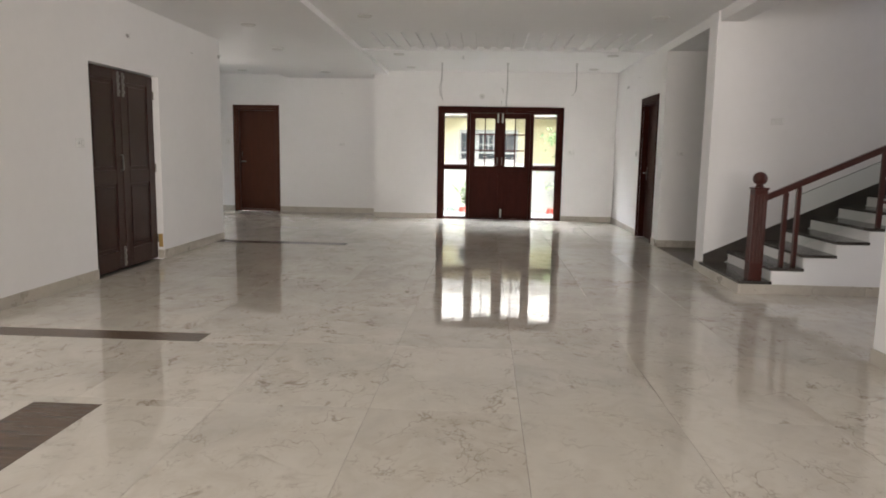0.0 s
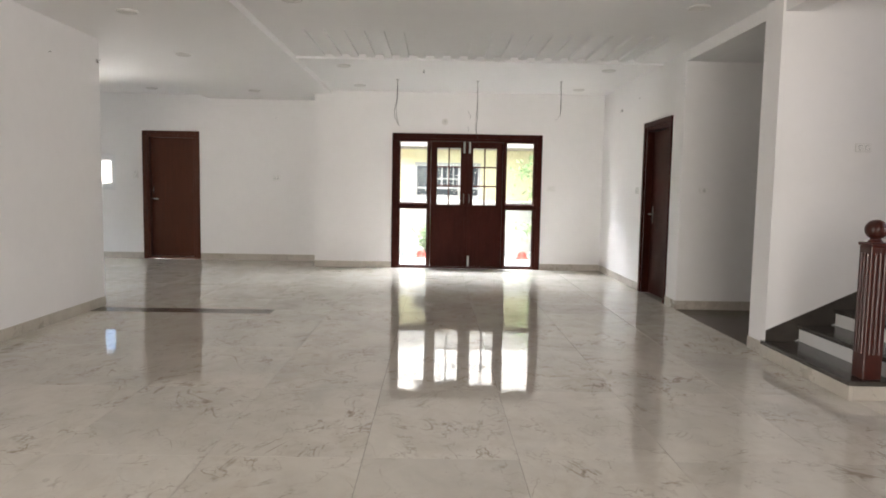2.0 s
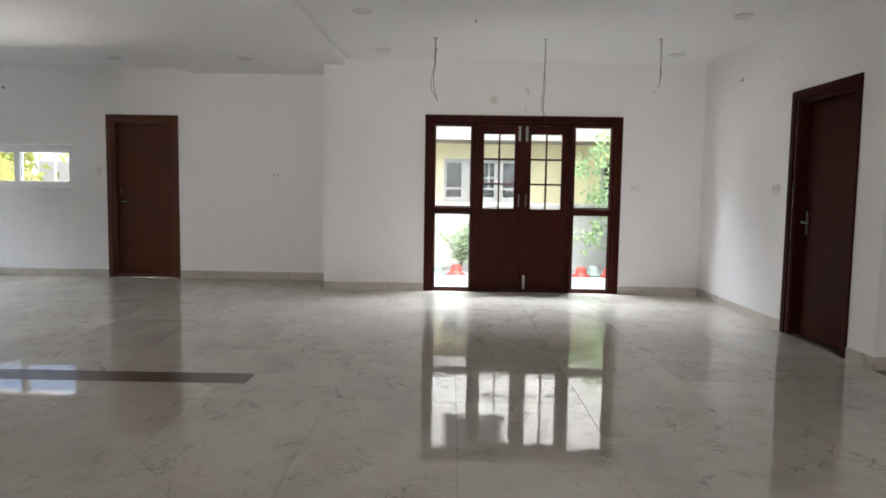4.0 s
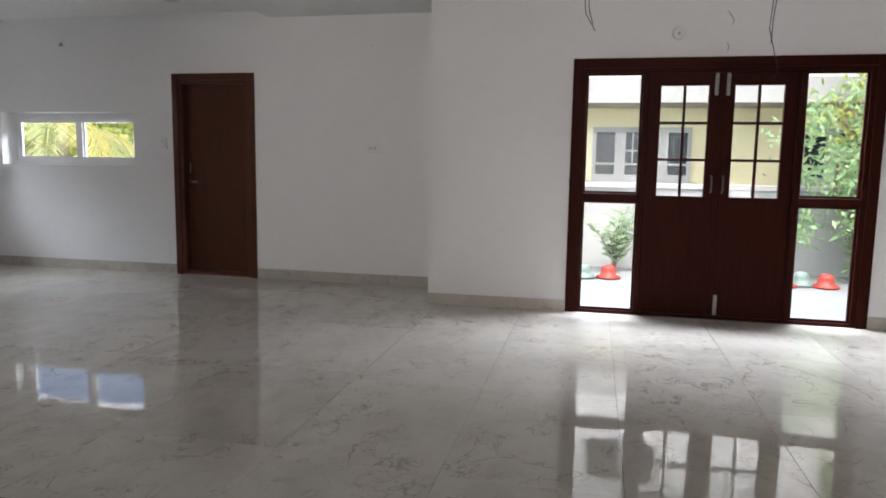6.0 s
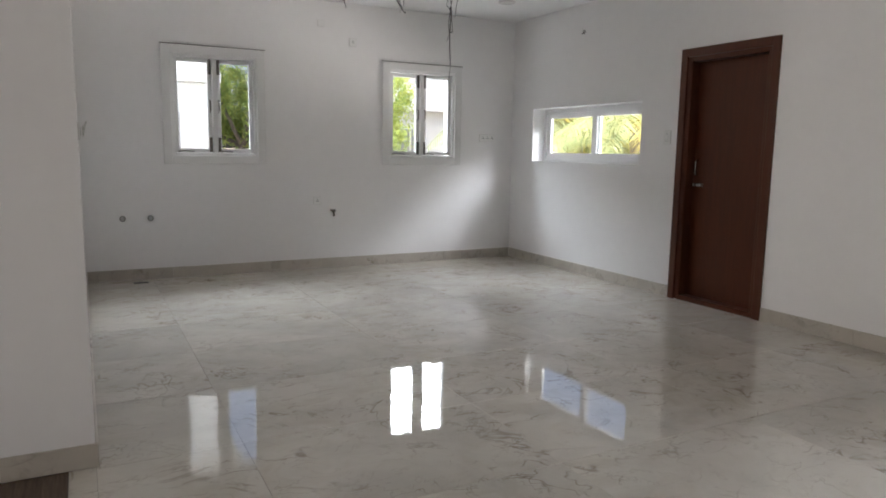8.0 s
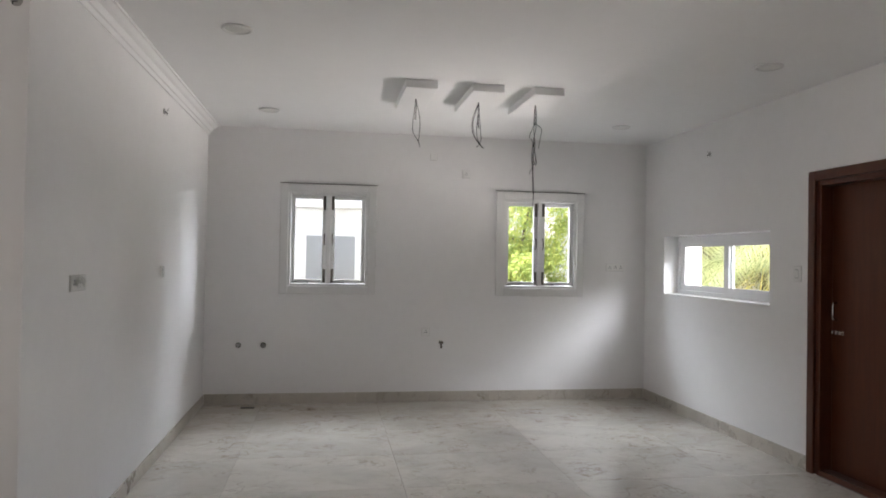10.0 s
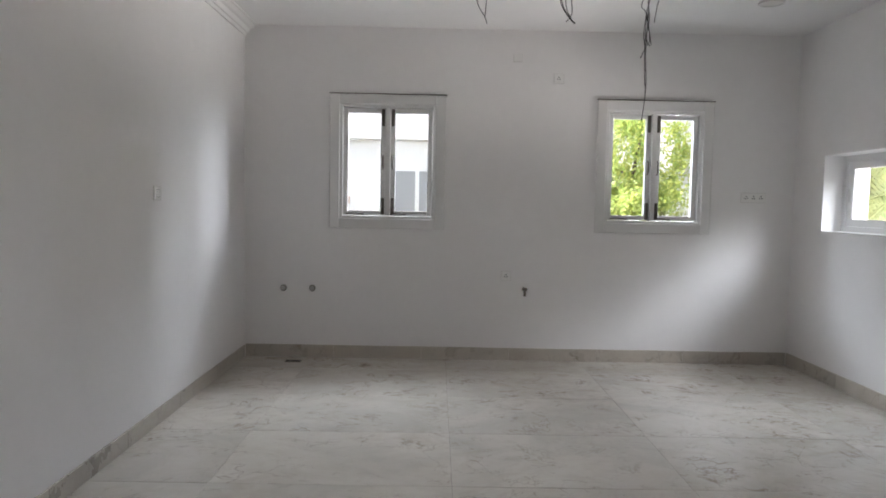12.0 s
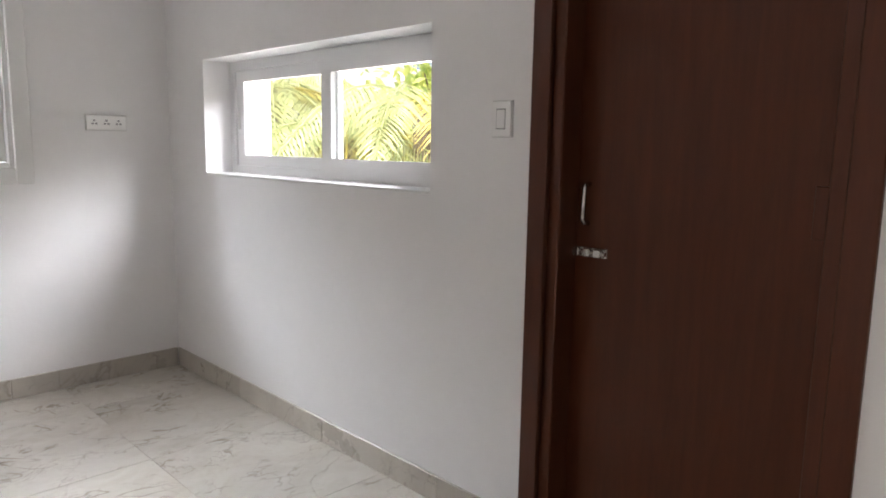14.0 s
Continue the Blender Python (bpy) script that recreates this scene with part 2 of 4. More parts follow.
# ---- building helpers ----


def add_box(bm, x0, x1, y0, y1, z0, z1):
    v = [bm.verts.new(p) for p in ((x0, y0, z0), (x1, y0, z0), (x1, y1, z0), (x0, y1, z0), (x0, y0, z1), (x1, y0, z1), (x1, y1, z1), (x0, y1, z1))]
    for f in ((3, 2, 1, 0), (4, 5, 6, 7), (0, 1, 5, 4), (1, 2, 6, 5), (2, 3, 7, 6), (3, 0, 4, 7)):
        bm.faces.new([v[i] for i in f])


def box_bm(x0, x1, y0, y1, z0, z1, bevel=0.0, segments=2):
    bm = bmesh.new()
    add_box(bm, min(x0, x1), max(x0, x1), min(y0, y1), max(y0, y1), min(z0, z1), max(z0, z1))
    if bevel:
        bmesh.ops.bevel(bm, geom=bm.edges[:], offset=bevel, segments=segments, affect="EDGES", profile=0.5)
    return bm


def part(name, bm, mat, parent=None, label="", smooth=False):
    """One bmesh as one mesh object, under parent if given."""
    me = bpy.data.meshes.new(name)
    if smooth:
        for f in bm.faces:
            f.smooth = True
    bm.to_mesh(me)
    bm.free()
    me.materials.append(mat)
    ob = new(name, me)
    if parent:
        ob.parent = parent
    if label:
        ob["label"] = label
    return ob


def thing(name, label, category, kind="", group="", at=(0, 0, 0)):
    ob = new(name)
    ob.location = at
    ob.empty_display_size = 0.1
    return tagged(ob, label, category, group, kind)


def lathe(profile, steps=24, centre=(0, 0)):
    """A turned form from (radius, height) pairs."""
    bm = bmesh.new()
    rings = []
    for r, z in profile:
        rings.append([bm.verts.new((centre[0] + r * math.cos(2 * math.pi * k / steps), centre[1] + r * math.sin(2 * math.pi * k / steps), z)) for k in range(steps)])
    for a, c in zip(rings, rings[1:]):
        for k in range(steps):
            bm.faces.new((a[k], a[(k + 1) % steps], c[(k + 1) % steps], c[k]))
    bm.faces.new(rings[0][::-1])
    bm.faces.new(rings[-1])
    return bm


def tube(points, radius, sides=6, taper=1.0, bm=None):
    """A round bar along points."""
    bm = bm or bmesh.new()
    pts = [Vector(p) for p in points]
    rings = []
    for i, p in enumerate(pts):
        d = (pts[min(i + 1, len(pts) - 1)] - pts[max(i - 1, 0)]).normalized()
        side = d.cross(Vector((0.13, 0.27, 0.95)) if abs(d.z) < 0.9 else Vector((1, 0.1, 0))).normalized()
        up = d.cross(side)
        r = radius * (1 + (taper - 1) * i / max(1, len(pts) - 1))
        rings.append([bm.verts.new(p + r * (math.cos(2 * math.pi * k / sides) * side + math.sin(2 * math.pi * k / sides) * up)) for k in range(sides)])
    for a, c in zip(rings, rings[1:]):
        for k in range(sides):
            bm.faces.new((a[k], a[(k + 1) % sides], c[(k + 1) % sides], c[k]))
    bm.faces.new(rings[0][::-1])
    bm.faces.new(rings[-1])
    return bm


def prism(outline, axis, a, b):
    """A solid from a closed outline in the other two axes, from a to b along axis (x, y or z)."""
    bm = bmesh.new()

    def place(u, v, w):
        return {"x": (w, u, v), "y": (u, w, v), "z": (u, v, w)}[axis]

    lo = [bm.verts.new(place(u, v, a)) for u, v in outline]
    hi = [bm.verts.new(place(u, v, b)) for u, v in outline]
    bm.faces.new(lo)
    bm.faces.new(hi[::-1])
    for i in range(len(lo)):
        j = (i + 1) % len(lo)
        bm.faces.new((lo[j], lo[i], hi[i], hi[j]))
    bmesh.ops.recalc_face_normals(bm, faces=bm.faces[:])
    return bm


def wall_bm(axis, at, thick, a, b, z0, z1, openings=()):
    """A wall in the plane axis = at, thick towards the sign given, from a to b, with openings (a0, a1, z0, z1) right through it."""
    us = sorted({a, b, *[v for o in openings for v in o[:2]]})
    zs = sorted({z0, z1, *[v for o in openings for v in o[2:]]})
    bm, made = bmesh.new(), {}

    def vert(u, z, w):
        key = (u, z, w)
        if key not in made:
            made[key] = bm.verts.new((w, u, z) if axis == "x" else (u, w, z))
        return made[key]

    def full(i, j):
        if not (0 <= i < len(us) - 1 and 0 <= j < len(zs) - 1):
            return False
        u, z = (us[i] + us[i + 1]) / 2, (zs[j] + zs[j + 1]) / 2
        return not any(o[0] < u < o[1] and o[2] < z < o[3] for o in openings)

    f, k = at, at + thick
    for i in range(len(us) - 1):
        for j in range(len(zs) - 1):
            if not full(i, j):
                continue
            u0, u1, h0, h1 = us[i], us[i + 1], zs[j], zs[j + 1]
            for w in (f, k):
                bm.faces.new([vert(u0, h0, w), vert(u1, h0, w), vert(u1, h1, w), vert(u0, h1, w)])
            for di, dj, p, q in ((-1, 0, (u0, h0), (u0, h1)), (1, 0, (u1, h0), (u1, h1)), (0, -1, (u0, h0), (u1, h0)), (0, 1, (u0, h1), (u1, h1))):
                if not full(i + di, j + dj):
                    bm.faces.new([vert(*p, f), vert(*q, f), vert(*q, k), vert(*p, k)])
    bmesh.ops.recalc_face_normals(bm, faces=bm.faces[:])
    return bm


def wall(name, label, axis, at, thick, a, b, z0, z1, openings=(), mat=None):
    return tagged(part(name, wall_bm(axis, at, thick, a, b, z0, z1, openings), mat or WALL), label, "wall", kind="structure")


# ---- plan, in metres ----
XW, XP, XE = -7.89, -3.43, 3.06  # kitchen's west wall, partition's east face, hall's east wall
YK, YN, YF = 10.37, 15.335, 14.51  # kitchen's south and north walls, the wall of the glazed door
XJ = -1.82  # where the north wall steps
ZC, ZL = 2.97, 2.90  # ceiling, and the lowered strip of ceiling
TOP = 3.25
YS, YT, YP = 8.445, 8.745, 10.69  # stair wall, south and north faces; the passage's north wall

# ---- walls ----
WIN_A, WIN_B = (11.22, 12.09, 1.27, 2.30), (13.61, 14.47, 1.27, 2.30)
wall("wall_west", "white painted kitchen wall with two casement windows", "x", XW, -0.24, YK - 0.25, YN + 0.25, -0.1, TOP, (WIN_A, WIN_B))
WIN_N = (-7.42, -5.55, 1.24, 1.88)
D1 = (-5.00, -4.10, 0.0, 2.25)
wall("wall_north", "white painted wall with a wooden door and low wide window", "y", YN, 0.24, XW, XJ, -0.1, TOP, (WIN_N, (D1[0], D1[1], -0.1, D1[3])))
FD = (-0.44, 1.95, 0.0, 2.21)
wall("wall_north_hall", "white painted wall around the glazed double door", "y", YF, 0.24, XJ, XE + 0.3, -0.1, TOP, ((FD[0], FD[1], -0.1, FD[3]),))
wall("wall_step", "short return where the north wall steps back", "x", XJ, 0.2, YF + 0.24, YN + 0.24, -0.1, TOP)
wall("wall_kitchen_south", "white painted partition wall beside the kitchen", "y", YK, -0.24, XW, XP - 0.24, -0.1, TOP)
DD = (6.95, 8.42, 0.0, 2.17)
wall("wall_partition", "white painted partition with a dark double door", "x", XP, -0.24, 4.95, YK, -0.1, TOP, ((DD[0], DD[1], -0.1, DD[3]),))
D2 = (11.12, 12.10, 0.0, 2.22)
wall("wall_east", "white painted wall with a wooden door", "x", XE, 0.24, YP, YF, -0.1, TOP, ((D2[0], D2[1], -0.1, D2[3]),))
wall("wall_passage_north", "white painted wall of the side passage", "y", YP, 0.24, XE + 0.24, 8.4, -0.1, TOP)
wall("wall_stair", "white painted wall behind the staircase", "y", YS, YT - YS, XE - 0.02, 8.4, -0.1, 6.2)
wall("wall_beam", "white painted beam over the passage and stair", "x", XE, 0.26, -6.0, YS, 2.85, 3.4)
wall("wall_beam_passage", "white painted beam over the passage", "x", XE, 0.26, YT, YP, 2.85, TOP)
wall("wall_east_south", "white painted wall beside the lobby", "x", XE, 0.26, -6.0, 4.84, -0.1, 2.85)
wall("wall_stair_east", "white painted end wall of the stairwell", "x", 8.4, 0.24, -1.0, 10.9, -0.1, 6.2, ((5.5, 7.7, 3.5, 5.3), (3.0, 5.2, 0.75, 2.25)))
wall("wall_lobby_south", "plain white lobby wall", "y", -1.0, -0.2, XE + 0.26, 8.4, -0.1, TOP)
wall("wall_upper_west", "upper wall of the stairwell", "x", 4.70, -0.2, 4.4, YS, 3.32, 6.2)
wall("wall_upper_south", "upper wall of the stairwell", "y", 4.4, -0.2, 4.5, 8.4, 3.2, 6.2)
wall("wall_south", "plain white wall with a wide window", "y", -6.0, -0.24, -9.0, XE + 0.3, -0.1, TOP, ((-2.1, 2.7, 0.55, 2.55),))
wall("wall_lounge_west", "plain white wall with a wide window", "x", -8.7, -0.24, -6.0, 4.95, -0.1, TOP, ((-1.9, 2.9, 0.6, 2.4),))
wall("wall_lounge_north", "plain white wall", "y", 4.95, 0.24, -8.94, XP - 0.24, -0.1, TOP)
# dark rooms behind the closed doors
wall("wall_room_west", "plain wall of the room behind the double door", "x", -5.4, -0.1, 5.19, YK - 0.24, -0.1, TOP)
wall("wall_room_east", "plain wall of the room behind the side door", "x", 4.9, 0.1, YP + 0.24, YF + 0.24, -0.1, TOP)
wall("wall_room_north", "plain wall of the room behind the side door", "y", YF + 0.24, 0.1, XE + 0.3, 5.0, -0.1, TOP)


def ceiling():
    bm = bmesh.new()
    add_box(bm, XW - 0.24, -3.85, YK - 0.24, YN + 0.24, ZC, TOP)
    add_box(bm, -3.85, -1.53, YK, YN + 0.24, ZL, TOP)
    add_box(bm, -9.0, XP - 0.24, -6.2, YK - 0.24, ZL, TOP)
    add_box(bm, XP - 0.24, -1.53, -6.2, YK, ZL, TOP)
    add_box(bm, -1.53, XE + 0.26, 11.47, YF + 0.24, ZC, TOP)
    add_box(bm, -1.53, XE, -6.2, 10.02, ZC, TOP)
    # fluted band: nineteen shallow grooves run towards the glazed door
    n, pitch, wide = 19, 0.208, 0.105
    x = 0.76 - pitch * (n - 1) / 2 - wide / 2
    edges = [-1.53]
    for _ in range(n):
        edges += [x, x + wide]
        x += pitch
    edges.append(XE)
    for i, (a, b) in enumerate(zip(edges, edges[1:])):
        add_box(bm, a, b, 10.02, 11.47, ZC + (0.032 if i % 2 else 0.0), TOP)
    # lobby, passage and the room beyond
    add_box(bm, XE + 0.26, 8.4, YT, YP, 2.85, TOP)
    add_box(bm, XE + 0.26, 4.70, 4.4, YS, 3.10, 3.32)
    add_box(bm, XE + 0.26, 8.4, -1.0, 4.4, 2.85, TOP)
    add_box(bm, 4.5, 8.64, 4.2, YT, 6.2, 6.4)
    add_box(bm, XE + 0.24, 5.0, YP + 0.24, YF + 0.24, ZC, TOP)
    return tagged(part("ceiling", bm, CEIL), "white painted plaster ceiling with a fluted band", "ceiling", kind="structure")


ceiling()
tagged(part("ceiling_batten", box_bm(-1.53, XE - 0.002, 11.475, 11.53, ZC - 0.028, ZC - 0.002, 0.003, 1), CEIL), "thin white batten along the fluted ceiling", "trim", kind="structure")


def cornice():
    out = [(0, 0), (0, -0.10), (0.012, -0.10), (0.022, -0.075), (0.034, -0.07), (0.05, -0.04), (0.075, -0.03), (0.10, -0.012), (0.115, -0.012), (0.115, 0)]
    bm = prism([(YK + u, ZC - 0.002 + v) for u, v in out], "x", XW + 0.002, -3.86)
    return tagged(part("cornice", bm, CEIL), "white stepped plaster cornice", "trim", kind="structure")


cornice()

# ---- doors ----


def door_frame_bm(a0, a1, top, wide, y0, y1, sill=0.0):
    """A timber frame seen along y, its outer faces at a0, a1 and top."""
    bm = bmesh.new()
    add_box(bm, a0, a0 + wide, y0, y1, 0, top)
    add_box(bm, a1 - wide, a1, y0, y1, 0, top)
    add_box(bm, a0 + wide, a1 - wide, y0, y1, top - wide, top)
    if sill:
        add_box(bm, a0 + wide, a1 - wide, y0, y1, 0.001, sill)
    bmesh.ops.bevel(bm, geom=bm.edges[:], offset=0.004, segments=1, affect="EDGES")
    return bm


def tower_bolt(parent, at, length, axis="x", out=-1, mat=None):
    """A steel tower bolt: plate, rod and knob, lying along axis, standing off towards out (y)."""
    x, y, z = at
    mat = mat or STEEL
    d = (length / 2, 0.016) if axis == "x" else (0.016, length / 2)
    b = part("tower_bolt", box_bm(x - d[0], x + d[0], y, y + out * 0.006, z - d[1], z + d[1], 0.002, 1), mat, parent, "steel tower bolt")
    e = (length / 2, 0) if axis == "x" else (0, length / 2)
    part("rod", tube([(x - e[0], y + out * 0.014, z - e[1]), (x + e[0], y + out * 0.014, z + e[1])], 0.008, 8), mat, b)
    for s in (-0.6, 0.0, 0.6):
        part("keeper", box_bm(x + s * e[0] - 0.014, x + s * e[0] + 0.014, y + out * 0.005, y + out * 0.025, z + s * e[1] - 0.014, z + s * e[1] + 0.014, 0.003, 1), mat, b)
    return b


def pull_handle(parent, at, length, out=-1, mat=None):
    x, y, z = at
    h = length / 2
    return part("handle", tube([(x, y, z - h), (x, y + out * 0.026, z - h + 0.004), (x, y + out * 0.032, z - h + 0.016), (x, y + out * 0.032, z + h - 0.016), (x, y + out * 0.026, z + h - 0.004), (x, y, z + h)], 0.0085, 8), mat or STEEL, parent, "steel pull handle", True)


def door_one():
    d = thing("door_1", "closed dark brown flush wooden door in a wooden frame", "door", "structure", at=(0, 0, 0))
    part("architrave", door_frame_bm(-5.06, -4.035, 2.31, 0.075, YN - 0.018, YN + 0.005), WOOD_LIT, d)
    part("door_frame", door_frame_bm(-5.00, -4.10, 2.25, 0.055, YN + 0.006, YN + 0.113, 0.045), WOOD_LIT, d)
    leaf = part("leaf", box_bm(-4.998, -4.102, YN + 0.1135, YN + 0.155, 0.002, 2.248), WOOD, d, "dark brown veneered door leaf")
    pull_handle(leaf, (-4.905, YN + 0.1135, 1.245), 0.13, mat=CHROME)
    tower_bolt(leaf, (-4.895, YN + 0.1135, 1.085), 0.14, mat=CHROME)
    part("latch_plate", box_bm(-4.215, -4.165, YN + 0.10, YN + 0.1133, 1.20, 1.34, 0.004, 1), WOOD_LIT, leaf, "small wooden stop block")
    return d


door_one()


def door_two():
    d = thing("door_2", "closed dark brown wooden door in a deep frame", "door", "structure")
    turn = Matrix.Translation((XE, 0, 0)) @ Matrix.Rotation(-math.pi / 2, 4, "Z")
    # built along x with its face towards -y, then turned to face west
    d.matrix_basis = turn
    a0, a1 = -12.17, -11.05
    part("architrave", door_frame_bm(a0, a1, 2.285, 0.075, -0.018, 0.005), WOOD_SHADED, d)
    part("door_frame", door_frame_bm(-12.10, -11.12, 2.22, 0.055, 0.006, 0.22), WOOD_SHADED, d)
    leaf = part("leaf", box_bm(-12.043, -11.177, 0.09, 0.13, 0.006, 2.16, 0.004, 1), WOOD_SHADED, d, "dark brown veneered door leaf")
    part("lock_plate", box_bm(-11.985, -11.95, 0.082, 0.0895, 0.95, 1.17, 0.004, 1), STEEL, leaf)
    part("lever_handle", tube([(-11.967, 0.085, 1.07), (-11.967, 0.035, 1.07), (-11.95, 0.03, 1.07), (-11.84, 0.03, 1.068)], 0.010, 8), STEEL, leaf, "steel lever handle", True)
    return d


door_two()


def panelled_leaf(d, a, b, y, z0, z1):
    """A leaf with a tall upper and a lower sunk panel; front towards -y."""
    st, rail = 0.14, 0.12
    leaf = part("leaf", box_bm(a, b, y + 0.020, y + 0.045, z0, z1), WOOD_GREY, d, "dark polished panelled door leaf")
    for u0, u1 in ((a, a + st), (b - st, b)):
        part("stile", box_bm(u0, u1, y, y + 0.019, z0, z1, 0.005, 1), WOOD_GREY, leaf)
    zl = z0 + 0.93
    for h0, h1 in ((z0, z0 + 0.20), (zl, zl + 0.15), (z1 - rail, z1)):
        part("rail", box_bm(a + st, b - st, y, y + 0.019, h0, h1, 0.005, 1), WOOD_GREY, leaf)
    for h0, h1 in ((z0 + 0.20, zl), (zl + 0.15, z1 - rail)):
        part("panel", box_bm(a + st + 0.035, b - st - 0.035, y + 0.010, y + 0.0195, h0 + 0.035, h1 - 0.035, 0.008, 1), WOOD_GREY, leaf)
    return leaf


def double_door():
    d = thing("door_3", "closed dark panelled double door in a plastered opening", "door", "structure")
    d.matrix_basis = Matrix.Translation((XP, 0, 0)) @ Matrix.Rotation(math.pi / 2, 4, "Z")
    # along x here is along y in the room; the front faces -y here, east in the room
    y = 0.075
    mid = (DD[0] + DD[1]) / 2 - 0.01
    l1 = panelled_leaf(d, DD[0] + 0.006, mid - 0.002, y, 0.012, DD[3] - 0.008)
    l2 = panelled_leaf(d, mid + 0.002, DD[1] - 0.006, y, 0.012, DD[3] - 0.008)
    part("cover_strip", box_bm(mid - 0.02, mid + 0.02, y - 0.012, y - 0.001, 0.02, DD[3] - 0.01, 0.004, 1), WOOD_GREY, l1)
    for leaf, u in ((l1, mid - 0.05), (l2, mid + 0.05)):
        tower_bolt(leaf, (u, y, DD[3] - 0.16), 0.26, "z")
    tower_bolt(l1, (mid - 0.05, y, 0.14), 0.22, "z")
    pull_handle(l1, (mid - 0.055, y, 1.17), 0.17)
    part("tape_strip", box_bm(DD[1] - 0.0045, DD[1] - 0.0015, 0.012, 0.062, 0.14, 0.30), TAPE, d, "yellow masking tape left on the jamb")
    for z in (0.25, 1.1, 1.95):
        part("hinge", tube([(DD[1] - 0.006, y - 0.006, z - 0.05), (DD[1] - 0.006, y - 0.006, z + 0.05)], 0.007, 8), DARKMETAL, l2)
    return d


double_door()


def glazed_door():
    d = thing("door_4", "dark brown glazed double door with tall side lights", "door", "structure")
    y0, y1 = YF - 0.02, YF + 0.12
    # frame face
    part("architrave", door_frame_bm(-0.512, 2.025, 2.285, 0.085, y0, YF + 0.004), WOOD_SHADED, d)
    part("door_frame", door_frame_bm(-0.44, 1.95, 2.21, 0.05, YF + 0.005, y1, 0.03), WOOD_SHADED, d)
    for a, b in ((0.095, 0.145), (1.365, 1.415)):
        part("mullion", box_bm(a, b, YF - 0.005, y1, 0.031, 2.159, 0.004, 1), WOOD_SHADED, d)
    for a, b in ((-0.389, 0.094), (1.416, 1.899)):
        part("transom", box_bm(a, b, YF + 0.0, y1 - 0.005, 1.03, 1.10, 0.004, 1), WOOD_SHADED, d)
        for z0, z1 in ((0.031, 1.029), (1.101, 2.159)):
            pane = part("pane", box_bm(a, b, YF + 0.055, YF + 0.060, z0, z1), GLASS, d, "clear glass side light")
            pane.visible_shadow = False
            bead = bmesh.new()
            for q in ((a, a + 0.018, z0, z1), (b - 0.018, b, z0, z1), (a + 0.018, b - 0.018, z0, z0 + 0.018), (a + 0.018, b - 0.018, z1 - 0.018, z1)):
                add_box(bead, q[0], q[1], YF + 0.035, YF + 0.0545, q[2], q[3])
            part("glazing_bead", bead, WOOD_SHADED, d)
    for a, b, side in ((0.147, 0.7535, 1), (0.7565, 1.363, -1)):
        leaf = part("leaf", wall_bm("y", YF + 0.03, 0.042, a, b, 0.0315, 2.157, ((a + 0.105, b - 0.105, 1.09, 2.05),)), WOOD_SHADED, d, "dark brown door leaf with six panes")
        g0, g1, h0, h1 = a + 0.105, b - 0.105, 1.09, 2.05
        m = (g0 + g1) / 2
        part("glazing_bar", box_bm(m - 0.011, m + 0.011, YF + 0.033, YF + 0.069, h0, h1, 0.003, 1), WOOD_SHADED, leaf)
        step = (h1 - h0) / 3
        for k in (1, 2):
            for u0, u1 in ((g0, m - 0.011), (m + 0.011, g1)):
                part("glazing_bar", box_bm(u0, u1, YF + 0.033, YF + 0.069, h0 + k * step - 0.012, h0 + k * step + 0.012, 0.003, 1), WOOD_SHADED, leaf)
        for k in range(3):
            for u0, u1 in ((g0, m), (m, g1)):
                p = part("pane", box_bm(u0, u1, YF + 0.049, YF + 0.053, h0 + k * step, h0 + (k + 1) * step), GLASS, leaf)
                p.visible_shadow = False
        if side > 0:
            part("cover_strip", box_bm(b - 0.02, b + 0.024, YF + 0.016, YF + 0.0295, 0.035, 2.15, 0.004, 1), WOOD_SHADED, leaf)
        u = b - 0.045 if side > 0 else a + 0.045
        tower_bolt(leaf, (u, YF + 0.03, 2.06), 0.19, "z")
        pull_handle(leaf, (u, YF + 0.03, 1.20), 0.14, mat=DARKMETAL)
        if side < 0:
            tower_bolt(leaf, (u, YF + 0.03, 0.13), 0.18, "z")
    return d


glazed_door()

# ---- windows ----


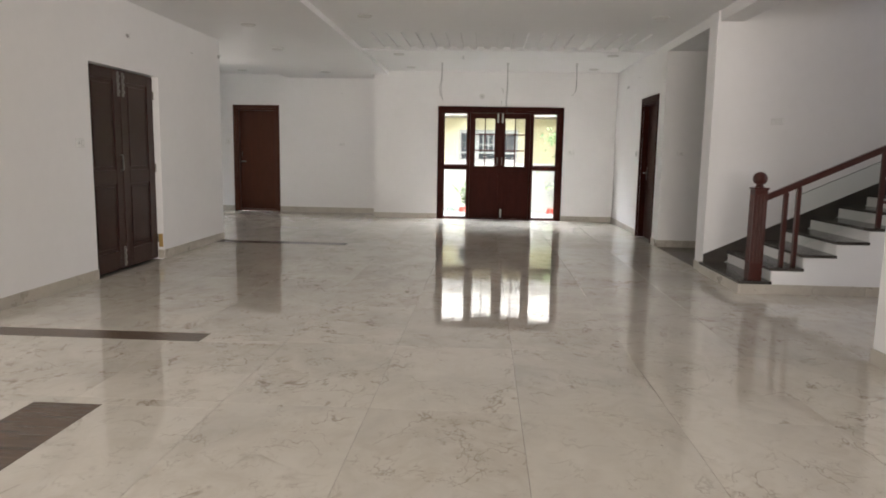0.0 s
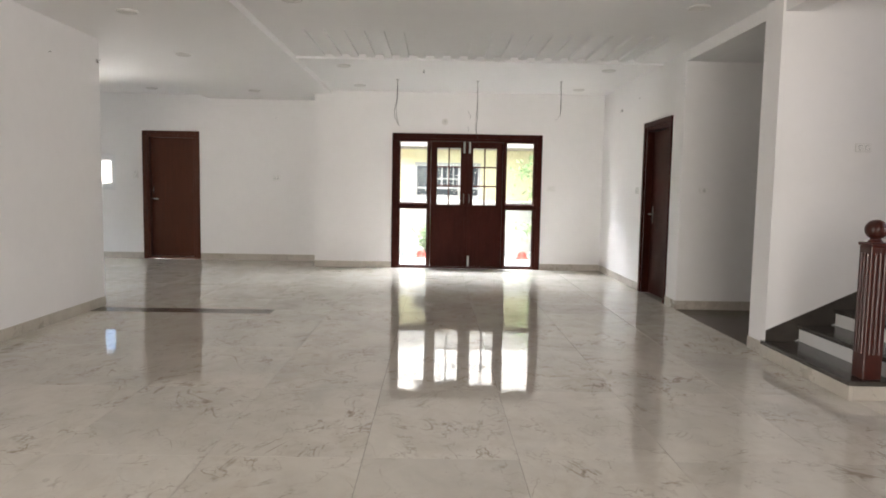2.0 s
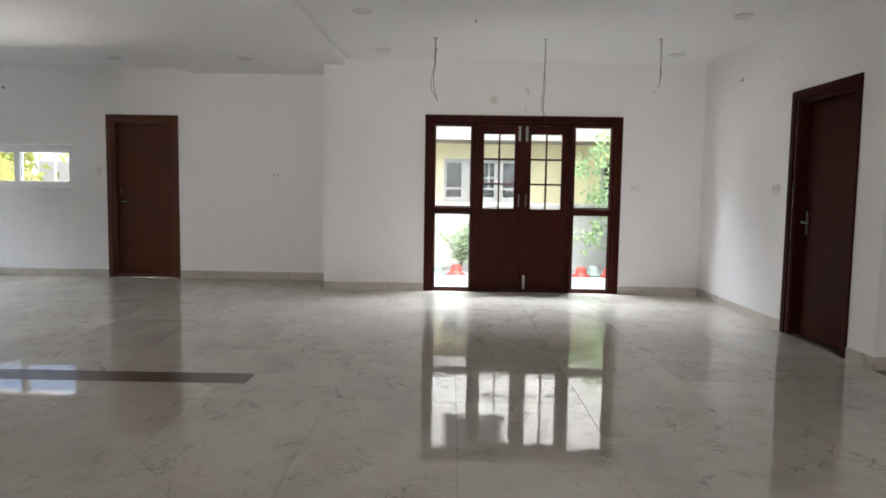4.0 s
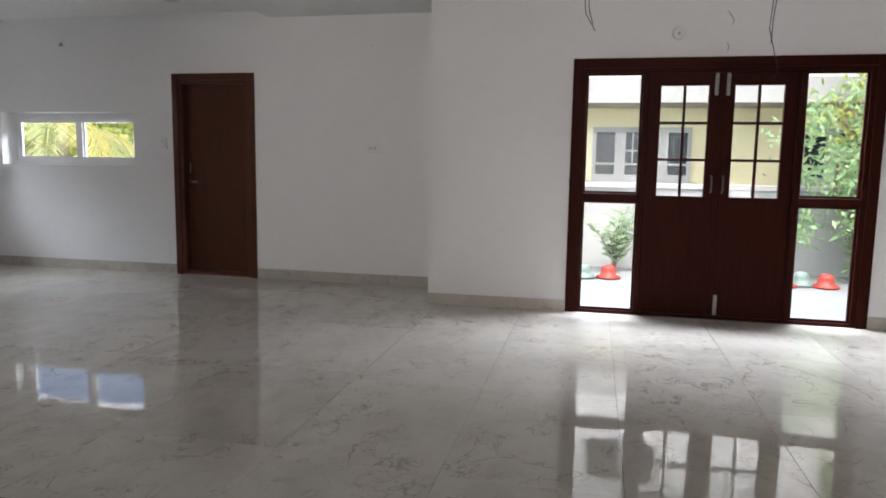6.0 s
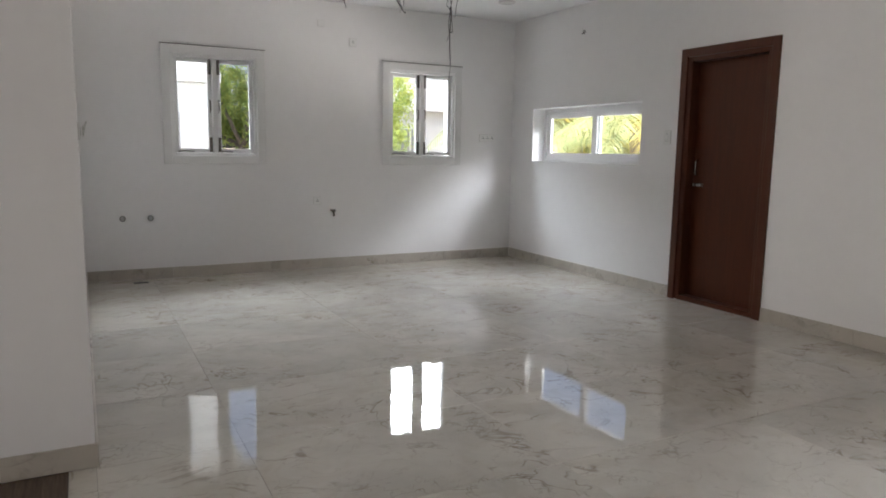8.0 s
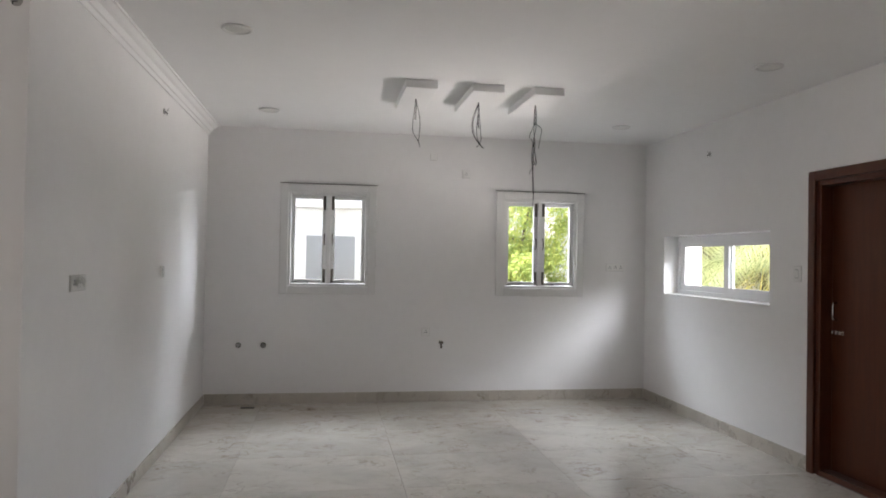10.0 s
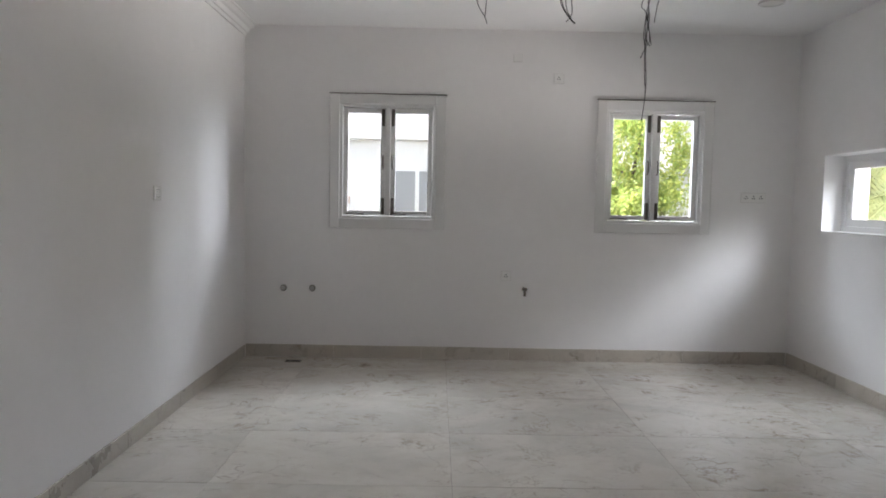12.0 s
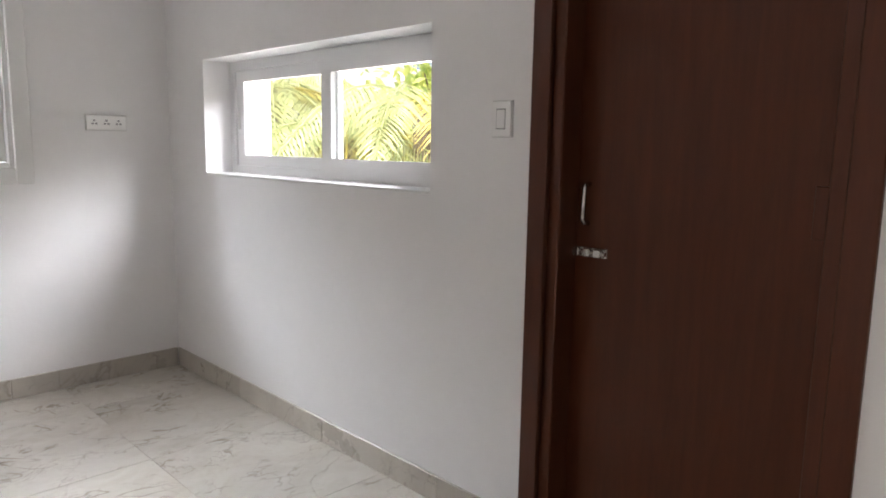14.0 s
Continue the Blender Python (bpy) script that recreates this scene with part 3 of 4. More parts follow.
def casement(name, y0, y1, z0, z1):
    """A two-leaf casement window in the west wall: casing y0 to y1, z0 to z1."""
    w = thing(name, "closed white painted wooden casement window with dark bolts", "window", "structure")
    x = XW
    o = 0.088  # casing width

    def frame_x(a0, a1, h0, h1, wide, x0, x1, bev=0.004):
        bm = bmesh.new()
        add_box(bm, x0, x1, a0, a0 + wide, h0, h1)
        add_box(bm, x0, x1, a1 - wide, a1, h0, h1)
        add_box(bm, x0, x1, a0 + wide, a1 - wide, h0, h0 + wide)
        add_box(bm, x0, x1, a0 + wide, a1 - wide, h1 - wide, h1)
        bmesh.ops.bevel(bm, geom=bm.edges[:], offset=bev, segments=1, affect="EDGES")
        return bm

    part("casing", frame_x(y0, y1, z0, z1, o, x + 0.001, x + 0.024), TRIM, w)
    # thin grey strip along the top edge of the casing
    part("dust_line", box_bm(x + 0.001, x + 0.028, y0 - 0.004, y1 + 0.004, z1 + 0.0005, z1 + 0.007), GROUT, w, "thin grey strip above the casing")
    part("window_frame", frame_x(y0 + o - 0.022, y1 - o + 0.022, z0 + o - 0.022, z1 - o + 0.022, 0.048, x - 0.12, x - 0.001), TRIM, w)
    a0, a1, h0, h1 = y0 + o + 0.027, y1 - o - 0.027, z0 + o + 0.027, z1 - o - 0.027
    m = (a0 + a1) / 2
    part("mullion", box_bm(x - 0.12, x - 0.004, m - 0.022, m + 0.022, h0, h1, 0.004, 1), TRIM, w)
    for b0, b1, inner in ((a0, m - 0.0225, 1), (m + 0.0225, a1, -1)):
        s = part("sash", frame_x(b0 + 0.002, b1 - 0.002, h0 + 0.002, h1 - 0.002, 0.042, x - 0.075, x - 0.035), TRIM, w)
        p = part("pane", box_bm(x - 0.058, x - 0.054, b0 + 0.042, b1 - 0.042, h0 + 0.042, h1 - 0.042), GLASS, s)
        p.visible_shadow = False
        u = b1 - 0.022 if inner > 0 else b0 + 0.022
        for c, hgt in ((h1 - 0.085, 0.085), (h0 + 0.085, 0.085)):
            part("bolt", box_bm(x - 0.034, x - 0.018, u - 0.014, u + 0.014, c - hgt + 0.01, c + hgt - 0.01, 0.003, 1), DARKMETAL, s, "dark metal window bolt")
        c = (h0 + h1) / 2
        part("handle", tube([(x - 0.034, u, c - 0.06), (x - 0.008, u, c - 0.045), (x - 0.008, u, c + 0.045), (x - 0.034, u, c + 0.06)], 0.008, 6), DARKMETAL, s, "dark metal pull")
        v = b0 + 0.09 if inner > 0 else b0 + 0.05
        part("stay", tube([(x - 0.03, v - 0.06, h0 + 0.012), (x - 0.012, v, h0 + 0.020), (x - 0.02, v + 0.10, h0 + 0.012)], 0.006, 6), DARKMETAL, s, "thin metal window stay")
    return w


casement("window_1", 11.135, 12.17, 1.185, 2.38)
casement("window_2", 13.525, 14.57, 1.185, 2.37)


def sliding_window():
    w = thing("window_3", "white sliding window in a deep low opening", "window", "structure")
    a0, a1, h0, h1 = WIN_N
    y = YN + 0.163
    bm = wall_bm("y", y, 0.075, a0 + 0.002, a1 - 0.002, h0 + 0.002, h1 - 0.002, ((a0 + 0.055, a1 - 0.055, h0 + 0.055, h1 - 0.055),))
    part("window_frame", bm, UPVC, w)
    part("window_sill", box_bm(a0 + 0.003, a1 - 0.003, YN - 0.004, y - 0.001, h0 + 0.001, h0 + 0.012, 0.002, 1), TRIM, w)
    m = -6.43
    for b0, b1, yy in ((a0 + 0.056, m + 0.05, y + 0.012), (m - 0.05, a1 - 0.056, y - 0.016)):
        s = part("sash", wall_bm("y", yy, 0.026, b0, b1, h0 + 0.056, h1 - 0.056, ((b0 + 0.08, b1 - 0.08, h0 + 0.115, h1 - 0.115),)), UPVC, w)
        p = part("pane", box_bm(b0 + 0.078, b1 - 0.078, yy + 0.011, yy + 0.015, h0 + 0.113, h1 - 0.113), GLASS, s)
        p.visible_shadow = False
    part("latch", box_bm(a0 + 0.075, a0 + 0.092, y + 0.001, y + 0.0115, 1.50, 1.60, 0.003, 1), PLASTIC, w)
    return w


sliding_window()
# ---- staircase ----
RISE, GOING, Y0, Y1 = 0.138, 0.302, 7.18, YS - 0.002
STEPS = 15


def stair_x(k):
    return 3.02 + GOING * k


def stair_z(k):
    return 0.128 + RISE * k


def staircase():
    s = thing("staircase", "white staircase with dark granite treads", "staircase", "structure")
    outline = [(stair_x(0) + 0.012, 0.0)]
    for k in range(STEPS):
        outline += [(stair_x(k) + 0.012, stair_z(k) - 0.032), (stair_x(k + 1) + 0.012, stair_z(k) - 0.032)]
    outline += [(8.395, stair_z(STEPS - 1) - 0.032), (8.395, 0.0)]
    part("flight", prism(outline, "y", Y0 + 0.012, Y1), WALL, s, "white painted masonry flight")
    for k in range(STEPS):
        x1 = stair_x(k + 1) + 0.010 if k < STEPS - 1 else 8.39
        part("tread", box_bm(stair_x(k) - 0.018, x1, Y0 - 0.012, Y1 - 0.001, stair_z(k) - 0.031, stair_z(k), 0.006, 2), GRANITE, s)
    for k in range(1, STEPS):
        part("riser", box_bm(stair_x(k) + 0.002, stair_x(k) + 0.0115, Y0 + 0.014, Y1 - 0.003, stair_z(k - 1) + 0.001, stair_z(k) - 0.033), TRIM, s, "white painted riser")
    # marble facing of the lowest step and of the foot of the side
    part("step_facing", box_bm(stair_x(0) - 0.016, stair_x(0) + 0.0115, Y0 - 0.012, 8.05, 0.001, 0.098, 0.002, 1), SKIRT, s)
    part("step_facing", box_bm(stair_x(0) - 0.016, stair_x(0) + 0.0115, 8.053, YS, 0.001, 0.098, 0.002, 1), SKIRT, s)
    for a in range(4):
        part("skirting_tile", box_bm(stair_x(0) + 0.0125 + a * 1.2, stair_x(0) + 1.209 + a * 1.2, Y0 - 0.012, Y0 + 0.0115, 0.001, 0.098, 0.002, 1), SKIRT, s)
    # sloping granite skirt on the wall
    slope = RISE / GOING
    part("wall_skirt", prism([(3.045, 0.02), (3.045, 0.215), (7.4, 0.215 + slope * 4.355), (7.4, slope * 4.355)], "y", Y1 - 0.012, Y1 - 0.0005), GRANITE, s, "sloping dark granite skirting")
    return s


staircase()


def railing():
    r = thing("stair_railing", "polished red-brown wooden stair railing with a ball newel", "railing")
    cx, cy, b = 3.185, 7.285, stair_z(0)
    post = part("newel_post", box_bm(cx - 0.065, cx + 0.065, cy - 0.065, cy + 0.065, b, 1.03, 0.008, 2), RAILWOOD, r)
    for k in (-1, 0, 1):
        part("flute", tube([(cx - 0.066, cy + k * 0.032, 0.30), (cx - 0.066, cy + k * 0.032, 0.98)], 0.009, 6), RAILWOOD, post)
        part("flute", tube([(cx + k * 0.032, cy - 0.066, 0.30), (cx + k * 0.032, cy - 0.066, 0.98)], 0.009, 6), RAILWOOD, post)
    part("cap", box_bm(cx - 0.074, cx + 0.074, cy - 0.074, cy + 0.074, 1.0305, 1.052, 0.008, 2), RAILWOOD, post)
    ball = [(0.045, 1.0525), (0.045, 1.060), (0.034, 1.068), (0.032, 1.080)]
    for k in range(1, 12):
        a = -math.pi / 2 + 0.35 + (math.pi - 0.35) * k / 11
        ball.append((max(0.002, 0.070 * math.cos(a)), 1.137 + 0.068 * math.sin(a)))
    part("ball_finial", lathe(ball, 24, (cx, cy)), RAILWOOD, post, smooth=True)
    slope = RISE / GOING

    def rail_z(x):
        return 0.965 + slope * (x - 3.28)

    x0, x1 = cx + 0.066, 7.3
    bm = prism([(cy - 0.036, -0.032), (cy + 0.036, -0.032), (cy + 0.040, 0.0), (cy + 0.026, 0.030), (cy - 0.026, 0.030), (cy - 0.040, 0.0)], "x", x0, x1)
    for v in bm.verts:
        v.co.z += rail_z(v.co.x)
    part("handrail", bm, RAILWOOD, r)
    last = None
    for k, step in enumerate((1, 4, 7, 10, 13)):
        xs = (stair_x(step) + 0.125, stair_x(step) + 0.245)
        for x in xs:
            part("baluster", box_bm(x - 0.022, x + 0.022, cy - 0.022, cy + 0.022, stair_z(step), rail_z(x) - 0.034, 0.006, 2), RAILWOOD, r)
        if last:
            # glass infill from pair to pair, its upper edge along the rail
            a, b = last + 0.0225, xs[0] - 0.0225
            foot = stair_z(1) + 0.09 - slope * (stair_x(1) + 0.20) + 0.07
            part("glass_panel", prism([(a, foot + slope * a), (b, foot + slope * b), (b, rail_z(b) - 0.118), (a, rail_z(a) - 0.118)], "y", cy - 0.004, cy + 0.004), GLASS, r, "clear glass infill panel").visible_shadow = False
            part("glass_edge", prism([(a, rail_z(a) - 0.1175), (b, rail_z(b) - 0.1175), (b, rail_z(b) - 0.112), (a, rail_z(a) - 0.112)], "y", cy - 0.004, cy + 0.004), GLASSEDGE, r, "dark green polished glass edge")
        last = xs[1]
        if k:
            for h in (0.25, 0.58):
                part("cross_piece", box_bm(xs[0] + 0.0225, xs[1] - 0.0225, cy - 0.012, cy + 0.012, stair_z(step) + h - 0.015, stair_z(step) + h + 0.015, 0.003, 1), RAILWOOD, r)
    return r


railing()

# ---- switches, sockets and outlets ----


def plate(name, label, category, at, face, wide, high, kind="switch"):
    """A wall plate at a point of the wall. face: the way it looks, one of +x -x +y -y."""
    t = thing(name, label, category)
    rot = {"-y": 0, "+x": math.pi / 2, "+y": math.pi, "-x": -math.pi / 2}[face]
    t.matrix_basis = Matrix.Translation(at) @ Matrix.Rotation(rot, 4, "Z")
    part("plate", box_bm(-wide / 2, wide / 2, -0.0122, -0.0051, -high / 2, high / 2, 0.003, 2), PLASTIC, t)
    # grey rim drawn in for the thin dark shadow edge round the plate
    part("shadow_rim", box_bm(-wide / 2 - 0.003, wide / 2 + 0.003, -0.005, -0.0004, -high / 2 - 0.003, high / 2 + 0.003), RIM, t, "grey mounting rim that draws the plate's shadow edge")
    n = max(1, round(wide / 0.075))
    w = (wide - 0.02) / n
    for k in range(n):
        u = -wide / 2 + 0.01 + w * (k + 0.5)
        if kind == "switch" or (kind == "mixed" and k % 2):
            part("rocker", box_bm(u - w * 0.28, u + w * 0.28, -0.016, -0.0125, -high * 0.26, high * 0.26, 0.002, 1), PLASTIC, t)
            part("gap", box_bm(u - w * 0.31, u + w * 0.31, -0.0135, -0.0122, -high * 0.29, high * 0.29), SLOT, t)
        elif kind != "blank":
            bm = bmesh.new()
            for du, dz in ((-0.010, -0.006), (0.010, -0.006), (0, 0.012)):
                add_box(bm, u + du - 0.006, u + du + 0.006, -0.0135, -0.0122, dz - 0.005, dz + 0.005)
            part("socket_holes", bm, SLOT, t)
    return t


SWITCHES = "switches and sockets"
for name, label, cat, at, face, w, h, kind in (
    ("wall_socket", "white wall socket plate on the north wall", "socket", (-2.65, YN, 1.495), "-y", 0.13, 0.085, "socket"),
    ("light_switch", "white light switch beside the wooden door", "switch", (-5.19, YN, 1.52), "-y", 0.085, 0.12, "switch"),
    ("wall_socket", "white socket plate beside the glazed door", "socket", (2.20, YF, 1.39), "-y", 0.13, 0.085, "mixed"),
    ("wall_socket", "long white double socket plate near the corner", "socket", (XW, 14.96, 1.525), "+x", 0.22, 0.085, "socket"),
    ("wall_socket", "small white low socket plate", "socket", (XW, 12.74, 0.775), "+x", 0.085, 0.085, "socket"),
    ("wall_socket", "small white socket plate high on the wall", "socket", (XW, 13.17, 2.55), "+x", 0.085, 0.085, "socket"),
    ("blank_plate", "round-edged blank white cover plate", "cover plate", (XW, 12.80, 2.725), "+x", 0.075, 0.065, "blank"),
    ("light_switch", "white switch plate on the kitchen partition", "switch", (-5.93, YK, 1.45), "+y", 0.10, 0.085, "switch"),
    ("wall_socket", "white switch and socket plate with protective film", "socket", (-4.08, YK, 1.43), "+y", 0.215, 0.08, "mixed"),
    ("light_switch", "white switch plate beside the side door", "switch", (XE, 12.42, 1.38), "-x", 0.13, 0.085, "mixed"),
    ("light_switch", "white switch plate beside the double door", "switch", (XP, 6.74, 1.37), "+x", 0.13, 0.085, "mixed"),
    ("light_switch", "white switch plate on the stair wall", "switch", (3.77, YS, 1.757), "-y", 0.13, 0.065, "switch"),
    ("light_switch", "white switch plate in the passage", "switch", (3.33, YP, 1.39), "-y", 0.10, 0.05, "mixed"),
    ("wall_socket", "white low socket plate in the passage", "socket", (4.00, YP, 0.57), "-y", 0.13, 0.085, "mixed"),
):
    tagged(plate(name, label, cat, at, face, w, h, kind), group=SWITCHES)


def wall_outlet(label, at, face):
    """An open conduit box for a wall lamp with short wire ends."""
    t = thing("lamp_outlet", label, "outlet", group="lamp outlets")
    rot = {"-y": 0, "+x": math.pi / 2, "+y": math.pi, "-x": -math.pi / 2}[face]
    t.matrix_basis = Matrix.Translation(at) @ Matrix.Rotation(rot, 4, "Z")
    part("ring", lathe([(0.020, 0.0), (0.024, 0.003), (0.024, 0.006), (0.016, 0.008)], 16), CONDUIT, t, "grey conduit ring").matrix_basis = Matrix.Rotation(math.pi / 2, 4, "X")
    part("wire_end", tube([(0.0, -0.008, 0.0), (0.010, -0.025, 0.008), (0.006, -0.034, 0.022)], 0.003, 5), CONDUIT, t)
    part("wire_end", tube([(0.004, -0.008, -0.004), (-0.010, -0.022, -0.010), (-0.004, -0.030, -0.025)], 0.003, 5), CABLE, t)
    return t


wall_outlet("open grey wall lamp outlet on the north wall", (-6.50, YN, 2.665), "-y")
wall_outlet("open grey wall lamp outlet above the double door", (XP, 7.73, 2.53), "+x")
wall_outlet("open grey wall lamp outlet on the east wall", (XE, 13.36, 2.59), "-x")
wall_outlet("open grey wall lamp outlet on the kitchen partition", (-5.89, YK, 2.70), "+y")
wall_outlet("open wall lamp outlet near the partition corner", (XP, 10.32, 2.66), "+x")


def round_cover(x, z):
    t = thing("round_cover", "round pale grey blank cover above the glazed door", "cover plate")
    t.matrix_basis = Matrix.Translation((x, YF - 0.0005, z)) @ Matrix.Rotation(math.pi / 2, 4, "X")
    part("disc", lathe([(0.055, 0.0), (0.055, 0.004), (0.048, 0.008)], 24), LAMPFACE, t)
    part("boss", lathe([(0.012, 0.0082), (0.012, 0.012), (0.008, 0.014)], 12), CONDUIT, t)
    return t


round_cover(0.37, 2.485)


def pipe_outlet(y, z):
    t = thing("pipe_outlet", "capped grey water pipe outlet in the kitchen wall", "pipe outlet", group="pipe outlets")
    m = Matrix.Translation((XW, y, z)) @ Matrix.Rotation(math.pi / 2, 4, "Y")
    t.matrix_basis = m
    part("flange", lathe([(0.030, 0.0), (0.030, 0.006), (0.021, 0.010)], 20), STEEL, t)
    part("plug", lathe([(0.019, 0.0102), (0.019, 0.034), (0.015, 0.038)], 12), CONDUIT, t)
    return t


pipe_outlet(10.725, 0.632)
pipe_outlet(10.985, 0.632)


def angle_valve():
    t = thing("water_tap", "small dark brass tap stub on the kitchen wall", "tap")
    t.matrix_basis = Matrix.Translation((XW, 12.905, 0.665))
    part("stub", tube([(0.0, 0, 0), (0.07, 0, 0)], 0.014, 10), DARKMETAL, t)
    part("body", lathe([(0.022, -0.012), (0.026, 0.0), (0.022, 0.014)], 14, (0.082, 0)), DARKMETAL, t)
    part("spout", tube([(0.082, 0, -0.008), (0.088, 0, -0.03), (0.088, 0, -0.062)], 0.012, 10), DARKMETAL, t)
    return t


angle_valve()


def floor_drain():
    t = thing("floor_drain", "small dark floor drain slot near the wall", "drain")
    part("frame", box_bm(-7.735, -7.665, 10.785, 10.925, 0.0005, 0.005, 0.001, 1), DARKMETAL, t)
    for k in range(4):
        part("slat", box_bm(-7.725 + 0.0155 * k, -7.717 + 0.0155 * k, 10.79, 10.92, 0.0052, 0.007), CABLE, t)
    return t


floor_drain()

# ---- ceiling lamps and hanging wires ----


def downlight(x, y, z):
    t = thing("ceiling_downlight", "unlit round white recessed ceiling downlight", "downlight", group="ceiling downlights", at=(x, y, z))
    part("rim", lathe([(0.095, -0.0005), (0.095, -0.008), (0.086, -0.014), (0.076, -0.012), (0.074, -0.004)], 28), RIM, t, smooth=True)
    part("diffuser", lathe([(0.0735, -0.0045), (0.0735, -0.007)], 28), LAMPFACE, t)
    return t


for x, y, z in ((-2.56, 9.10, ZL), (-2.79, 11.13, ZL), (-2.75, 14.20, ZL), (-1.04, 8.86, ZC), (2.50, 8.86, ZC), (-1.02, 12.10, ZC), (2.52, 12.10, ZC), (-1.0, 13.88, ZC), (2.49, 13.92, ZC),
                (-4.57, 11.08, ZC), (-6.92, 11.08, ZC), (-6.90, 14.58, ZC), (-4.60, 14.66, ZC), (-1.04, 5.6, ZC), (2.50, 5.6, ZC)):
    downlight(x, y, z)


def hall_wire(x, y, conduit, strands):
    """A short conduit under the ceiling with thin wires; strands: offsets along x and heights."""
    t = thing("hanging_wire", "thin electric wires hanging from the ceiling", "wire", group="hall hanging wires")
    part("conduit", tube([(x, y, ZC - 0.001), (x, y, ZC - conduit)], 0.0075, 6), CONDUIT, t)
    part("collar", lathe([(0.022, ZC - 0.010), (0.022, ZC - 0.001)], 14, (x, y)), CONDUIT, t)
    for k, pts in enumerate(strands):
        part("wire", tube([(x + u, y + 0.006 * k, z) for u, z in pts], 0.0032, 5), CABLE, t)
    return t


hall_wire(-0.362, 13.20, 0.10, (((0, 2.89), (-0.008, 2.66), (-0.045, 2.52), (-0.036, 2.41), (0.034, 2.285)),
                                ((0, 2.89), (0.003, 2.70), (-0.018, 2.56), (-0.012, 2.43), (0.018, 2.33)),
                                ((0, 2.87), (0.012, 2.85), (0.008, 2.82))))
hall_wire(0.835, 13.20, 0.31, (((0, 2.68), (-0.012, 2.46), (-0.024, 2.27), (0.02, 2.10), (0.05, 1.99), (0.02, 1.95)),
                               ((0, 2.68), (0.010, 2.48), (-0.004, 2.33), (-0.008, 2.18))))
hall_wire(2.065, 13.12, 0.10, (((0, 2.89), (0.006, 2.72), (0.012, 2.58), (-0.005, 2.47), (-0.066, 2.405)),
                               ((0, 2.89), (0.010, 2.80), (0.004, 2.62), (0.004, 2.50))))


def wall_wire():
    t = thing("wall_wire", "short wires out of the wall above the glazed door", "wire")
    part("wire", tube([(0.76, YF, 2.66), (0.77, YF - 0.03, 2.63), (0.80, YF - 0.05, 2.58), (0.79, YF - 0.04, 2.54)], 0.0045, 5), CONDUIT, t)
    part("wire", tube([(0.76, YF, 2.40), (0.775, YF - 0.03, 2.37), (0.765, YF - 0.04, 2.33)], 0.0045, 5), CONDUIT, t)
    return t


wall_wire()


def smooth_line(pts, n=5):
    """A soft curve through the points."""
    out = []
    for i in range(len(pts) - 1):
        p0, p1, p2, p3 = (Vector(pts[min(max(i + d, 0), len(pts) - 1)]) for d in (-1, 0, 1, 2))
        for k in range(n):
            f = k / n
            out.append(0.5 * (2 * p1 + (p2 - p0) * f + (2 * p0 - 5 * p1 + 4 * p2 - p3) * f * f + (3 * p1 - p0 - 3 * p2 + p3) * f ** 3))
    return out + [Vector(pts[-1])]


def lamp_block(y, chain_to, strands):
    """A plaster block under the kitchen ceiling; its wires are a thing of their own. strands: offsets along y and heights."""
    b = part("ceiling_block", box_bm(-6.33, -5.52, y - 0.127, y + 0.127, ZC - 0.062, ZC - 0.001, 0.004, 1), CEIL)
    tagged(b, "white plaster pendant block under the kitchen ceiling", "ceiling block", group="ceiling blocks")
    t = thing("pendant_wires", "bundle of loose black wires hanging from a block", "wire", group="pendant wires")
    x, z = -5.90, ZC - 0.0625
    part("hook", tube([(x, y, z), (x, y, z - 0.03)], 0.006, 6), CABLE, t)
    # a twisted pair, then the loose strands
    n = max(6, int((z - chain_to) / 0.012))
    for turn in (0.0, math.pi):
        pts = [(x + 0.006 * math.cos(1.15 * i + turn), y + 0.006 * math.sin(1.15 * i + turn) + 0.002 * math.sin(0.4 * i), z - 0.02 + (chain_to - z + 0.02) * i / n) for i in range(n + 1)]
        part("wire", tube(pts, 0.0026, 5), CABLE, t, "twisted black wire")
    for k, line in enumerate(strands):
        pts = smooth_line([(x + 0.010 * math.sin(2.1 * k + 3 * i), y + u, h) for i, (u, h) in enumerate(line)])
        part("wire", tube([tuple(p) for p in pts], 0.0026, 5), CABLE, t)
    return t


lamp_block(12.345, 2.735, (((0, 2.90), (-0.012, 2.81), (-0.022, 2.65), (0.028, 2.55), (0.040, 2.515)),
                           ((0, 2.90), (0.027, 2.80), (0.036, 2.70), (0.028, 2.55))))
lamp_block(12.875, 2.69, (((0, 2.90), (-0.052, 2.76), (-0.042, 2.64), (0.018, 2.545), (0.046, 2.525)),
                          ((0, 2.90), (-0.044, 2.74), (-0.030, 2.62), (0.026, 2.55), (0.046, 2.525)),
                          ((0, 2.89), (0.020, 2.66), (0.024, 2.58), (-0.012, 2.53)),
                          ((0, 2.80), (-0.015, 2.68), (-0.004, 2.60), (0.020, 2.56))))
